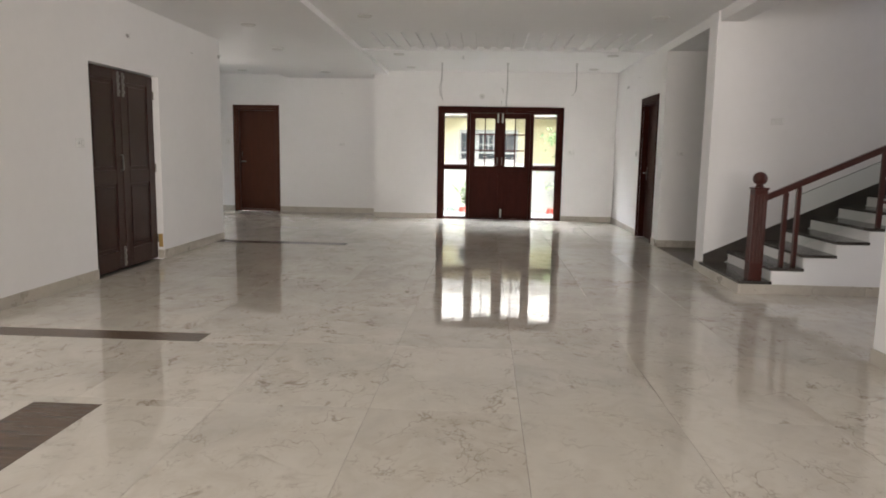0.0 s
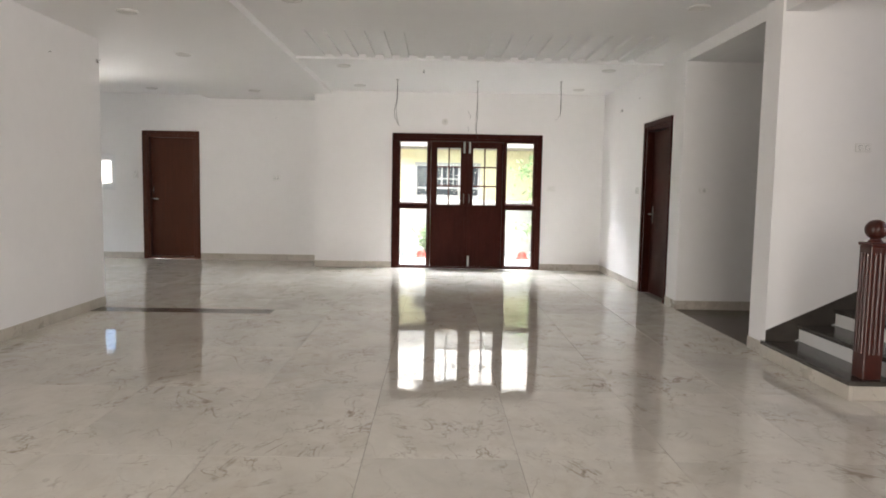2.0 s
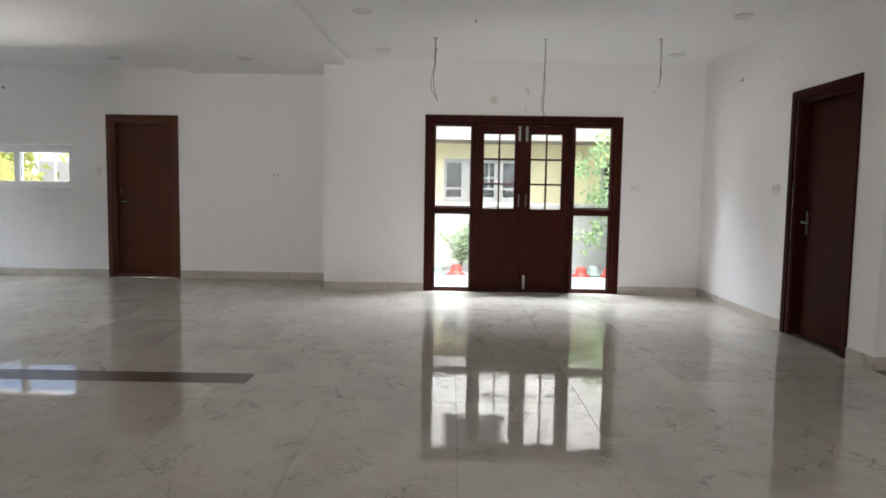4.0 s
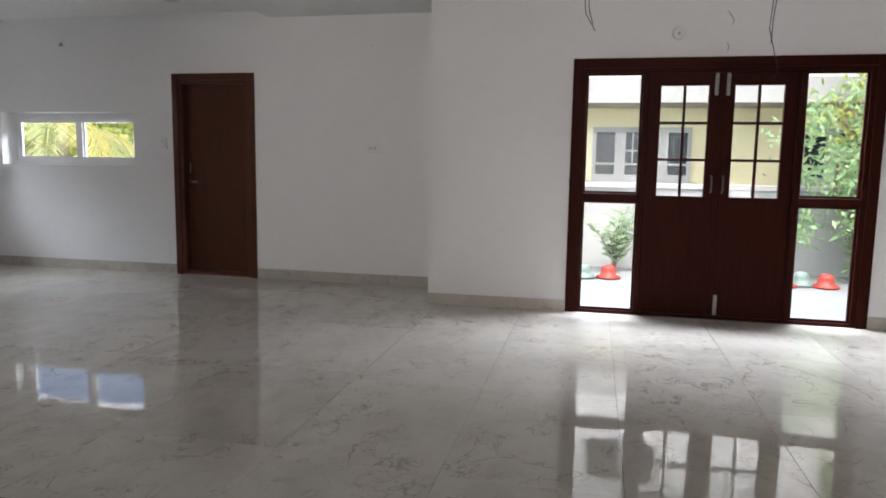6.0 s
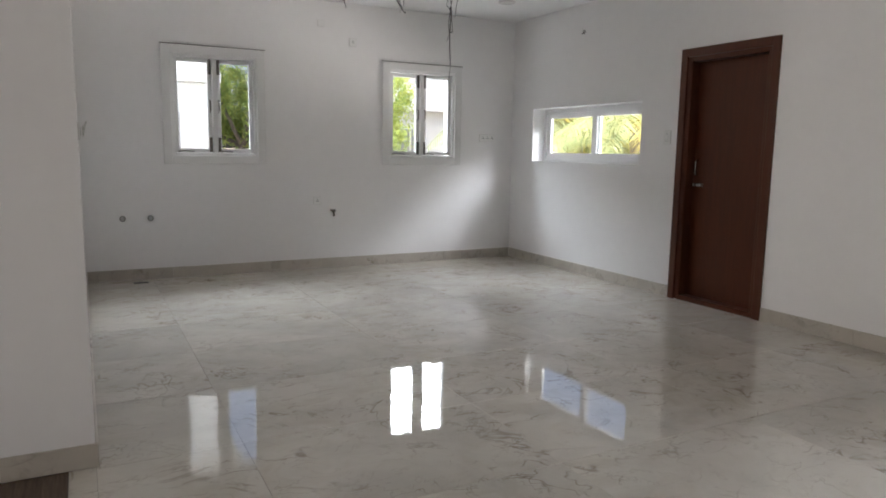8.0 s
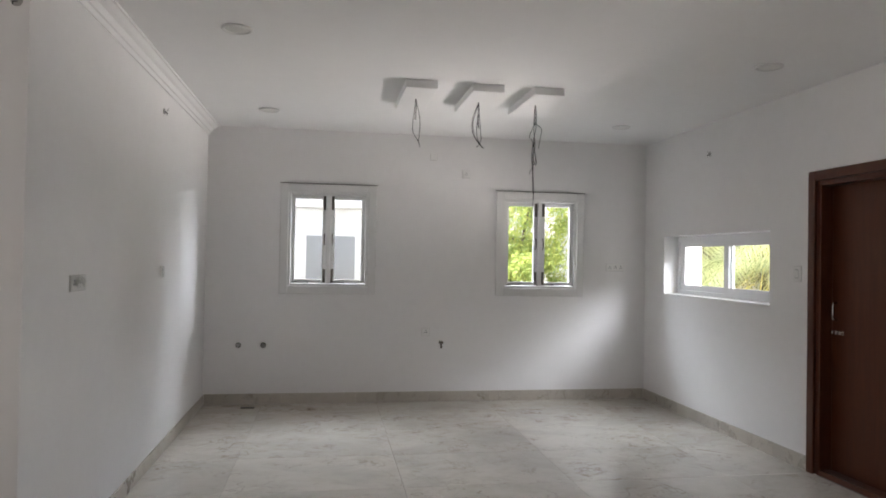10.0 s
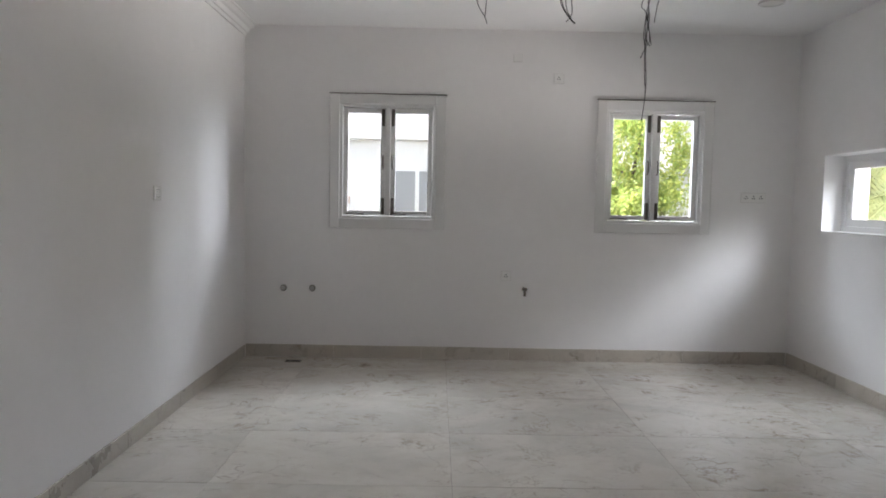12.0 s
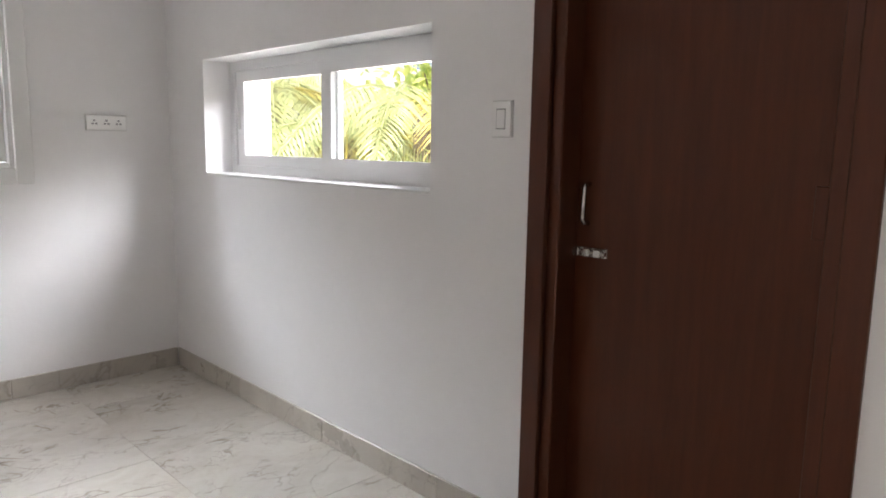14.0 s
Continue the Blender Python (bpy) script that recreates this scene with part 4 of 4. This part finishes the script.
lamp_block(13.37, 2.745, (((0, 2.75), (0.055, 2.71), (0.046, 2.63), (0.030, 2.54)),
                          ((0, 2.76), (-0.046, 2.645), (-0.022, 2.59), (0.022, 2.41)),
                          ((-0.012, 2.60), (0.006, 2.44), (-0.010, 2.40), (-0.046, 2.325)),
                          ((-0.008, 2.88), (-0.012, 2.70), (0.002, 2.56), (-0.014, 2.45), (0.012, 2.40)),
                          ((0.006, 2.86), (0.010, 2.72), (-0.018, 2.60), (-0.026, 2.47), (-0.016, 2.36)),
                          ((-0.012, 2.62), (-0.022, 2.40), (-0.012, 2.20), (-0.008, 2.12), (-0.022, 1.95)),
                          ((-0.004, 2.62), (-0.014, 2.36), (-0.004, 2.20), (-0.010, 2.11))))


def ceiling_hook(x, y):
    t = thing("ceiling_hook", "tiny dark fan hook in the white ceiling", "hook")
    part("eye", tube([(x, y, ZC - 0.001), (x, y, ZC - 0.02), (x + 0.012, y, ZC - 0.032), (x, y, ZC - 0.044), (x - 0.012, y, ZC - 0.032)], 0.004, 6), CABLE, t)
    return t


ceiling_hook(0.047, 12.32)


def wall_nail(label, at, out):
    """A bare nail with a flat head, standing out of a wall."""
    t = thing("wall_nail", label, "nail", group="wall nails")
    t.matrix_basis = Matrix.Translation(at) @ Vector((0, 0, 1)).rotation_difference(Vector(out)).to_matrix().to_4x4()
    part("shank", lathe([(0.003, 0.0), (0.003, 0.018)], 8), CONDUIT, t)
    part("head", lathe([(0.007, 0.0182), (0.007, 0.022), (0.004, 0.024)], 10), CONDUIT, t)
    return t


wall_nail("bare grey nail high on the north wall", (-2.655, YN, 2.575), (0, -1, 0))
wall_nail("bare grey nail high on the partition", (XP, 9.38, 2.58), (1, 0, 0))
wall_nail("bare grey nail above the side door", (XE, 12.44, 2.66), (-1, 0, 0))


def protective_film():
    """A torn flap of clear film that still clings to a socket plate."""
    t = thing("protective_film", "torn crumpled clear film clinging to a wall plate", "film")
    rnd = random.Random(5)
    bm = bmesh.new()
    rows = []
    for i in range(9):
        row = []
        for k in range(6):
            u, v = i / 8, k / 5
            row.append(bm.verts.new((-4.155 + 0.16 * u + 0.01 * rnd.random(), YK + 0.019 + 0.018 * u * v + rnd.uniform(0, 0.009), 1.405 + 0.060 * v * (0.75 + 0.25 * u) + 0.012 * u)))
        rows.append(row)
    for a, b in zip(rows, rows[1:]):
        for k in range(5):
            bm.faces.new((a[k], a[k + 1], b[k + 1], b[k]))
    bmesh.ops.solidify(bm, geom=bm.faces[:], thickness=0.0006)
    part("sheet", bm, FILM, t)
    return t


protective_film()

# ---- outside ----
tagged(part("ground", box_bm(-900, 900, -900, 900, -0.5, -0.42), SOIL), "dry brown ground reaching the horizon", "ground", kind="structure")
tagged(part("pavement", box_bm(-40, 40, YN + 0.24, 18.6, -0.4199, -0.14), PAVING), "pale grey paved yard beside the house", "pavement", kind="structure")
tagged(part("pavement_west", box_bm(-11.5, XW - 0.25, -10, YN + 0.23, -0.4198, -0.14), PAVING), "pale grey paved strip beside the house", "pavement", kind="structure")
tagged(part("porch_floor", box_bm(XJ + 0.25, 4.0, YF + 0.245, 16.4, -0.139, -0.012, 0.01, 1), PAVING), "low paved porch step at the glazed door", "pavement", kind="structure")


def compound_wall():
    w = thing("compound_wall", "white painted boundary wall with a coping", "boundary wall", "structure")
    part("wall_body", box_bm(-5.2, 26, 18.6, 18.78, -0.4197, 1.02), OUTWHITE_DIM, w)
    part("coping", box_bm(-5.25, 26.05, 18.56, 18.82, 1.021, 1.10, 0.01, 1), OUTWHITE_DIM, w)
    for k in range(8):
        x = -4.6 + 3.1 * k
        part("pilaster", box_bm(x, x + 0.25, 18.56, 18.599, -0.139, 1.02), OUTWHITE_DIM, w)
    return w


compound_wall()


def neighbour_house():
    h = thing("neighbour_house", "pale yellow two-storey house with white bands and dark windows", "house", "structure")
    y = 22.0
    part("wall_lower", box_bm(-7.0, 8.6, y, y + 8, -0.42, 2.44), YELLOW, h)
    part("wall_upper", box_bm(-7.0, 8.6, y + 0.3, y + 8, 2.87, 6.2), HOUSEWHITE, h)
    part("balcony_slab", box_bm(-7.3, 8.9, y - 1.1, y + 8.1, 2.441, 2.87, 0.01, 1), OUTWHITE_DIM, h, "white projecting floor band")
    part("parapet", box_bm(-7.3, 8.9, y - 1.1, y - 0.98, 2.871, 3.75), HOUSEWHITE, h)
    part("roof", box_bm(-7.4, 9.0, y - 0.4, y + 8.2, 6.201, 6.5), HOUSEWHITE, h)
    for x0, x1 in ((-4.9, -3.2), (-0.36, 1.46), (3.35, 5.15)):
        w = part("window", wall_bm("y", y - 0.06, 0.059, x0, x1, 1.05, 2.08, ((x0 + 0.07, x0 + 0.42, 1.18, 1.98), (x0 + 0.62, x1 - 0.62, 1.18, 1.98), (x1 - 0.42, x1 - 0.07, 1.18, 1.98))), OUTWHITE_DIM, h, "white window with dark panes")
        for a, b in ((x0 + 0.07, x0 + 0.42), (x0 + 0.62, x1 - 0.62), (x1 - 0.42, x1 - 0.07)):
            part("pane", box_bm(a, b, y - 0.02, y - 0.002, 1.18, 1.98), DARKPANE, w)
            part("window_bar", box_bm(a, b, y - 0.05, y - 0.021, 1.36, 1.40), OUTWHITE_DIM, w)
        m = (x0 + x1) / 2
        for u in (m - 0.012, m - 0.17, m + 0.15):
            part("window_bar", box_bm(u, u + 0.024, y - 0.05, y - 0.0215, 1.401, 1.98), OUTWHITE_DIM, w)
        part("window_bar", box_bm(x0 + 0.62, x1 - 0.62, y - 0.054, y - 0.0505, 1.62, 1.65), OUTWHITE_DIM, w)
        part("window_sill", box_bm(x0 - 0.1, x1 + 0.1, y - 0.14, y - 0.001, 0.98, 1.049), OUTWHITE_DIM, w)
    for x0 in (-5.0, -0.3, 4.2):
        w = part("window", box_bm(x0, x0 + 1.5, y + 0.25, y + 0.299, 3.9, 5.2), OUTWHITE_DIM, h, "white framed upper window")
        for a in (0.1, 0.8):
            part("pane", box_bm(x0 + a, x0 + a + 0.6, y + 0.235, y + 0.249, 4.0, 5.1), DARKPANE, w)
    return h


neighbour_house()


def far_house(name, label, x0, x1, y0, y1, top, face, storeys, mat=None):
    """A plain white house with windows on the side that faces ours (+x or -y)."""
    h = thing(name, label, "house", "structure")
    part("wall_body", box_bm(x0, x1, y0, y1, -0.42, top), mat or HOUSEWHITE, h)
    part("roof", box_bm(x0 - 0.3, x1 + 0.3, y0 - 0.3, y1 + 0.3, top + 0.001, top + 0.25), HOUSEWHITE, h)
    a, b = (y0, y1) if face == "+x" else (x0, x1)
    n = max(1, int((b - a) / 2.6))
    for s in range(storeys):
        z = 0.9 + 3.1 * s
        if face == "+x":
            part("floor_band", box_bm(x1 + 0.001, x1 + 0.35, y0, y1, z + 1.75, z + 1.95), HOUSEWHITE, h)
        for k in range(n):
            u = a + (b - a) * (k + 0.5) / n
            if face == "+x":
                w = part("window", box_bm(x1 + 0.001, x1 + 0.05, u - 0.6, u + 0.6, z, z + 1.25), HOUSEWHITE, h)
                for d in (-0.52, 0.04):
                    part("pane", box_bm(x1 + 0.0505, x1 + 0.06, u + d, u + d + 0.48, z + 0.1, z + 1.15), PALEPANE, w)
            else:
                w = part("window", box_bm(u - 0.6, u + 0.6, y0 - 0.05, y0 - 0.001, z, z + 1.25), HOUSEWHITE, h)
                for d in (-0.52, 0.04):
                    part("pane", box_bm(u + d, u + d + 0.48, y0 - 0.06, y0 - 0.0505, z + 0.1, z + 1.15), PALEPANE, w)
    return h


far_house("white_house", "white plastered house beyond the kitchen windows", -23.0, -15.5, 5.2, 13.0, 5.6, "+x", 2)
far_house("far_white_house", "white plastered house behind the trees", -30.0, -22.0, 19.0, 30.0, 6.4, "+x", 2)
far_house("north_white_house", "white plastered house behind the palm", -19.0, -8.5, 27.0, 34.0, 3.2, "-y", 1)
tagged(part("side_boundary_wall", box_bm(-11.7, -11.5, -10, 30, -0.42, 1.15), OUTWHITE_DIM), "low white side boundary wall", "boundary wall", kind="structure")
tagged(part("cladding_pier", box_bm(-9.35, -8.66, 16.20, 16.50, -0.139, 3.4, 0.01, 1), HOUSEWHITE), "white plastered pier beside the yard", "pier", kind="structure")


def stone_wall():
    """A low wall of rough brown stones beyond the side boundary."""
    rnd = random.Random(61)
    w = thing("rough_stone_wall", "low wall of rough brown stones beside the white house", "stone wall", "structure")
    part("core", box_bm(-14.35, -14.05, 6.0, 10.4, -0.42, 1.66), BRICKRED, w)
    for row in range(6):
        y = 6.0 + rnd.uniform(0, 0.2)
        while y < 10.2:
            d = rnd.uniform(0.22, 0.42)
            z = 0.72 + 0.165 * row
            part("stone", box_bm(-14.049, -14.02 + rnd.uniform(0, 0.03), y + 0.012, y + d - 0.012, z + 0.01, z + 0.15 + rnd.uniform(-0.01, 0.01), 0.012, 1), STONE, w)
            y += d
    return w


stone_wall()


def leaf_quad(bm, p, along, across, length, width):
    """One pointed leaf of four corners, bent a little at the middle."""
    a = bm.verts.new(p)
    m = p + along * (length * 0.5)
    b = bm.verts.new(m + across * (width * 0.5))
    c = bm.verts.new(p + along * length - Vector((0, 0, length * 0.15)))
    d = bm.verts.new(m - across * (width * 0.5))
    bm.faces.new((a, b, c, d))


def random_dir(rnd, up=0.0):
    while True:
        v = Vector((rnd.uniform(-1, 1), rnd.uniform(-1, 1), rnd.uniform(-1, 1) + up))
        if 0.05 < v.length < 1.4:
            return v.normalized()


def tree(name, label, at, trunk_h, crown, leaves, size, mat, seed, limbs=7):
    """A tapered trunk with limbs and a loose crown of many small leaves. crown: half-axes."""
    rnd = random.Random(seed)
    t = thing(name, label, "tree", at=at)
    top = Vector((rnd.uniform(-0.2, 0.2), rnd.uniform(-0.2, 0.2), trunk_h))
    bm = tube([(0, 0, 0), (0.05, 0.02, trunk_h * 0.5), tuple(top)], 0.13, 8, 0.6)
    centre = top + Vector((0, 0, crown[2] * 0.45))
    tips = []
    for k in range(limbs):
        d = random_dir(rnd, 0.35)
        tip = centre + Vector((d.x * crown[0], d.y * crown[1], d.z * crown[2])) * rnd.uniform(0.6, 0.95)
        mid = (top + tip) / 2 + random_dir(rnd) * 0.2
        tube([tuple(top), tuple(mid), tuple(tip)], 0.06, 6, 0.25, bm)
        tips += [tip, mid, (mid + tip) / 2]
    part("trunk", bm, BARK, t)
    for k in range(limbs * 3):
        d = random_dir(rnd)
        tips.append(centre + Vector((d.x * crown[0], d.y * crown[1], d.z * crown[2])) * rnd.uniform(0.3, 0.9))
    bm = bmesh.new()
    for _ in range(leaves):
        c = rnd.choice(tips)
        p = c + random_dir(rnd) * (abs(rnd.gauss(0, 0.28)) * crown[0] * 0.55 + 0.05)
        d = random_dir(rnd, -0.25)
        leaf_quad(bm, p, d, d.cross(random_dir(rnd)).normalized(), size * rnd.uniform(0.7, 1.3), size * rnd.uniform(0.35, 0.6))
    part("crown", bm, mat, t)
    return t


tree("garden_tree", "leafy light green tree beyond the kitchen windows", (-13.6, 15.4, -0.42), 1.5, (1.25, 1.35, 2.1), 28000, 0.072, LEAF, 11, 10)
tree("garden_tree", "leafy light green tree behind the boundary wall", (-17.0, 13.7, -0.42), 1.8, (1.4, 1.3, 2.3), 15000, 0.11, LEAF, 13)
tree("yard_tree", "feathery green tree in front of the boundary wall", (3.25, 17.9, -0.14), 0.75, (1.25, 0.55, 1.75), 3800, 0.12, LEAF_DARK, 21, 12)
tree("yard_tree", "feathery green tree behind the boundary wall", (4.6, 20.2, -0.42), 1.6, (1.7, 1.0, 2.2), 6500, 0.13, LEAF, 22, 12)


def potted_bush(x, y, seed, stem_count=18, tall=1.0):
    """Upright stems with leaves in pairs, growing at the foot of the boundary wall."""
    rnd = random.Random(seed)
    t = thing("garden_shrub", "small upright green shrub by the boundary wall", "shrub", at=(x, y, -0.14))
    stems, bm = bmesh.new(), bmesh.new()
    for k in range(stem_count):
        a, lean = rnd.uniform(0, 6.28), rnd.uniform(0.12, 0.48)
        h = rnd.uniform(0.45, 0.98) * tall
        pts = [Vector((math.cos(a) * lean * f * f, math.sin(a) * lean * f * f * 0.6, h * f)) for f in (0, 0.35, 0.7, 1)]
        tube([tuple(p) for p in pts], 0.008, 5, 0.5, stems)
        for i in range(16):
            f = 0.3 + 0.7 * i / 15
            p = Vector((math.cos(a) * lean * f * f, math.sin(a) * lean * f * f * 0.6, h * f))
            d = Vector((math.cos(a + 2.4 * i), math.sin(a + 2.4 * i), 0.45)).normalized()
            leaf_quad(bm, p, d, d.cross(Vector((0, 0, 1))).normalized(), rnd.uniform(0.13, 0.22), rnd.uniform(0.05, 0.08))
    part("stems", stems, BARK, t)
    part("leaves", bm, LEAF_DARK, t)
    return t


potted_bush(0.02, 18.0, 31)
potted_bush(3.05, 17.9, 32, 20, 1.35)


def clay_pot(x, y, mat, label):
    t = thing("garden_pot", label, "pot", group="garden pots", at=(x, y, -0.14))
    part("bowl", lathe([(0.12, 0.0), (0.16, 0.010), (0.165, 0.03), (0.10, 0.055), (0.095, 0.11), (0.085, 0.15), (0.06, 0.175), (0.02, 0.185)], 20), mat, t, smooth=True)
    part("saucer", lathe([(0.165, -0.0005), (0.18, -0.0003), (0.18, -0.0001)], 20), mat, t)
    return t


clay_pot(-0.06, 17.45, REDPOT, "red painted bell-shaped clay garden pot")
clay_pot(-0.38, 17.40, PALEPOT, "pale painted bell-shaped clay garden pot")
clay_pot(-0.72, 17.45, REDPOT, "red painted bell-shaped clay garden pot")
clay_pot(2.10, 17.45, REDPOT, "red painted bell-shaped clay garden pot")
clay_pot(2.34, 17.60, PALEPOT, "pale painted bell-shaped clay garden pot")
clay_pot(2.60, 17.50, REDPOT, "red painted bell-shaped clay garden pot")


def palm(at, height, seed, count=13):
    rnd = random.Random(seed)
    t = thing("palm_tree", "coconut palm with yellowing feathery fronds", "palm tree", at=at)
    part("trunk", tube([(0, 0, 0), (0.08, 0.04, height * 0.5), (0.05, 0.0, height)], 0.15, 10, 0.75), BARK, t)
    for k in range(count):
        a = 2 * math.pi * k / count + rnd.uniform(-0.2, 0.2)
        rise, reach = rnd.uniform(0.15, 1.0), rnd.uniform(1.7, 2.4)
        out = Vector((math.cos(a), math.sin(a), 0))
        side = Vector((-math.sin(a), math.cos(a), 0))

        def spine(f):
            return Vector((0.05, 0, height)) + out * (reach * f) + Vector((0, 0, rise * 1.6 * f - (rise + 1.15) * f * f))

        bm = tube([tuple(spine(f / 8)) for f in range(9)], 0.022, 5, 0.25)
        for i in range(44):
            f = 0.12 + 0.86 * i / 43
            p = spine(f)
            along = (spine(min(1, f + 0.05)) - p).normalized()
            ln = 0.55 * math.sin(math.pi * min(1, f * 0.85 + 0.12)) + 0.10
            for s in (-1, 1):
                d = (side * s + along * 0.55 + Vector((0, 0, -0.35 + rnd.uniform(-0.12, 0.12)))).normalized()
                leaf_quad(bm, p, d, along, ln, 0.035)
        yellow = k % 5 == 2
        part("frond", bm, PALMYELLOW if yellow else PALMLEAF, t, "yellowed frond" if yellow else "")
    return t


palm((-10.3, 19.6, -0.42), 2.3, 41)
palm((-12.6, 18.8, -0.42), 2.6, 42, 15)
palm((-11.3, 19.2, -0.42), 1.9, 43)
tree("far_tree", "dense green tree behind the palms", (-13.5, 23.6, -0.42), 1.2, (3.2, 1.6, 1.9), 5000, 0.26, LEAF, 44, 12)

# ---- floor: marble tiles, borders and skirting ----
tagged(part("floor", box_bm(-9.0, 8.4, -6.2, YN + 0.1, -0.12, -0.0125), GROUT), "polished grey-beige marble tile floor", "floor", kind="structure")
FLOOR = bpy.data.objects["floor"]
TILES = {}


def floor_tile(x0, x1, y0, y1, mat=None, name="tile", g=0.0009):
    """One tile with eased edges; tiles of one size share their mesh."""
    w, d = round(x1 - x0 - 2 * g, 4), round(y1 - y0 - 0.7 * g, 4)
    if w < 0.01 or d < 0.01:
        return
    key = (w, d, name)
    if key not in TILES:
        bm = bmesh.new()
        e = 0.0005
        lo = [bm.verts.new((sx * w / 2, sy * d / 2, -0.012)) for sx, sy in ((-1, -1), (1, -1), (1, 1), (-1, 1))]
        mi = [bm.verts.new((v.co.x, v.co.y, -e)) for v in lo]
        hi = [bm.verts.new((sx * (w / 2 - e), sy * (d / 2 - e), 0)) for sx, sy in ((-1, -1), (1, -1), (1, 1), (-1, 1))]
        bm.faces.new(hi)
        for p, q in ((lo, mi), (mi, hi)):
            for i in range(4):
                j = (i + 1) % 4
                bm.faces.new((p[i], p[j], q[j], q[i]))
        me = bpy.data.meshes.new(name)
        bm.to_mesh(me)
        bm.free()
        me.materials.append(mat or MARBLE)
        TILES[key] = me
    ob = new(name, TILES[key])
    ob.location = ((x0 + x1) / 2, (y0 + y1) / 2, 0)
    ob.parent = FLOOR


def tile_area(x0, x1, y0, y1, ox, oy, dx, dy, holes=(), g=0.0009):
    """Tiles on a grid through (ox, oy), cut to the area and round the holes."""
    xs = [x0] + [ox + dx * k for k in range(-40, 41) if x0 + 0.13 < ox + dx * k < x1 - 0.13] + [x1]
    ys = [y0] + [oy + dy * k for k in range(-40, 41) if y0 + 0.13 < oy + dy * k < y1 - 0.13] + [y1]
    for a, b in zip(xs, xs[1:]):
        for c, d in zip(ys, ys[1:]):
            cells = [(a, b, c, d)]
            for h in holes:
                nxt = []
                for p, q, r, s in cells:
                    if h[0] >= q or h[1] <= p or h[2] >= s or h[3] <= r:
                        nxt.append((p, q, r, s))
                        continue
                    if r < h[2]:
                        nxt.append((p, q, r, h[2]))
                    if s > h[3]:
                        nxt.append((p, q, h[3], s))
                    r2, s2 = max(r, h[2]), min(s, h[3])
                    if p < h[0]:
                        nxt.append((p, h[0], r2, s2))
                    if q > h[1]:
                        nxt.append((h[1], q, r2, s2))
                cells = nxt
            for cell in cells:
                floor_tile(*cell, g=g)


BORDER = ((XP, -1.52, 10.01, 10.265), (XP, -1.50, 4.815, 5.035), (-1.87, -1.50, -6.0, 3.585))
tile_area(XP, XE, -6.0, 10.265, 0.68, 7.28, 0.79, 1.2, BORDER)
tile_area(-1.70, XE, 10.265, YF, 0.68, 7.28, 0.79, 1.2)
tile_area(XW, -1.70, YK, YN, -5.83, 12.205, 0.81, 1.222, g=0.0015)
tile_area(XP, -1.70, 10.265, YK, -5.83, 12.205, 0.81, 1.222)
tile_area(-1.82, -1.70, YF, YF + 0.01, 0, 0, 1, 1)
tile_area(XE, 8.4, -1.0, 7.28, 0.68, 7.28, 0.79, 1.2)
tile_area(-8.7, XP, -6.0, 4.95, 0.68, 7.28, 0.79, 1.2)
for x0, x1, y0, y1 in BORDER:
    if x1 - x0 > y1 - y0:
        n = 3
        for k in range(n):
            floor_tile(x0 + (x1 - x0) * k / n, x0 + (x1 - x0) * (k + 1) / n, y0, y1, PLANK, "wood_look_tile")
    else:
        for k in range(12):
            floor_tile(x0, x1, y0 + (y1 - y0) * k / 12, y0 + (y1 - y0) * (k + 1) / 12, PLANK, "wood_look_tile")
for k in range(6):
    floor_tile(XE + 0.9 * k, XE + 0.9 * (k + 1), YT, 9.72, PLANK, "wood_look_tile")
    floor_tile(XE + 0.9 * k, XE + 0.9 * (k + 1), 9.72, YP, PLANK, "wood_look_tile")

SKIRTING = tagged(new("baseboard"), "beige marble skirting tiles along the walls", "baseboard", kind="structure")


def skirting(axis, at, out, a, b, gaps=(), high=0.104):
    """Skirting tiles on the wall plane axis = at, standing out by the sign of out."""
    t = 0.012 * out
    runs, start = [], a
    for g0, g1 in sorted(gaps):
        runs.append((start, g0))
        start = g1
    runs.append((start, b))
    for r0, r1 in runs:
        u = r0
        while u < r1 - 0.01:
            v = min(u + 0.8, r1)
            if r1 - v < 0.1:
                v = r1
            w = at + 0.0005 * out
            args = (w, at + t, u + 0.001, v - 0.001) if axis == "x" else (u + 0.001, v - 0.001, w, at + t)
            part("skirting_tile", box_bm(*args, 0.0005, high, 0.002, 1), SKIRT, SKIRTING)
            u = v


skirting("x", XW, 1, YK + 0.0125, YN - 0.0125, high=0.114)
skirting("y", YN, -1, XW + 0.0125, XJ, [(-5.062, -4.033)], high=0.114)
skirting("y", YF, -1, XJ, XE - 0.0125, [(-0.514, 2.027)])
skirting("y", YK, 1, XW + 0.0125, XP)
skirting("x", XP, 1, 4.95, YK + 0.012, [(DD[0], DD[1])])
skirting("y", DD[1], -1, XP - 0.07, XP)
skirting("x", XE, -1, YP, YF - 0.0125, [(11.048, 12.172)])
skirting("y", YP, -1, XE - 0.012, 8.4)
skirting("x", XE - 0.02, -1, YS + 0.01, YT)
skirting("x", XE, -1, -6.0, 4.84)
skirting("y", 4.84, 1, XE - 0.012, XE + 0.26)
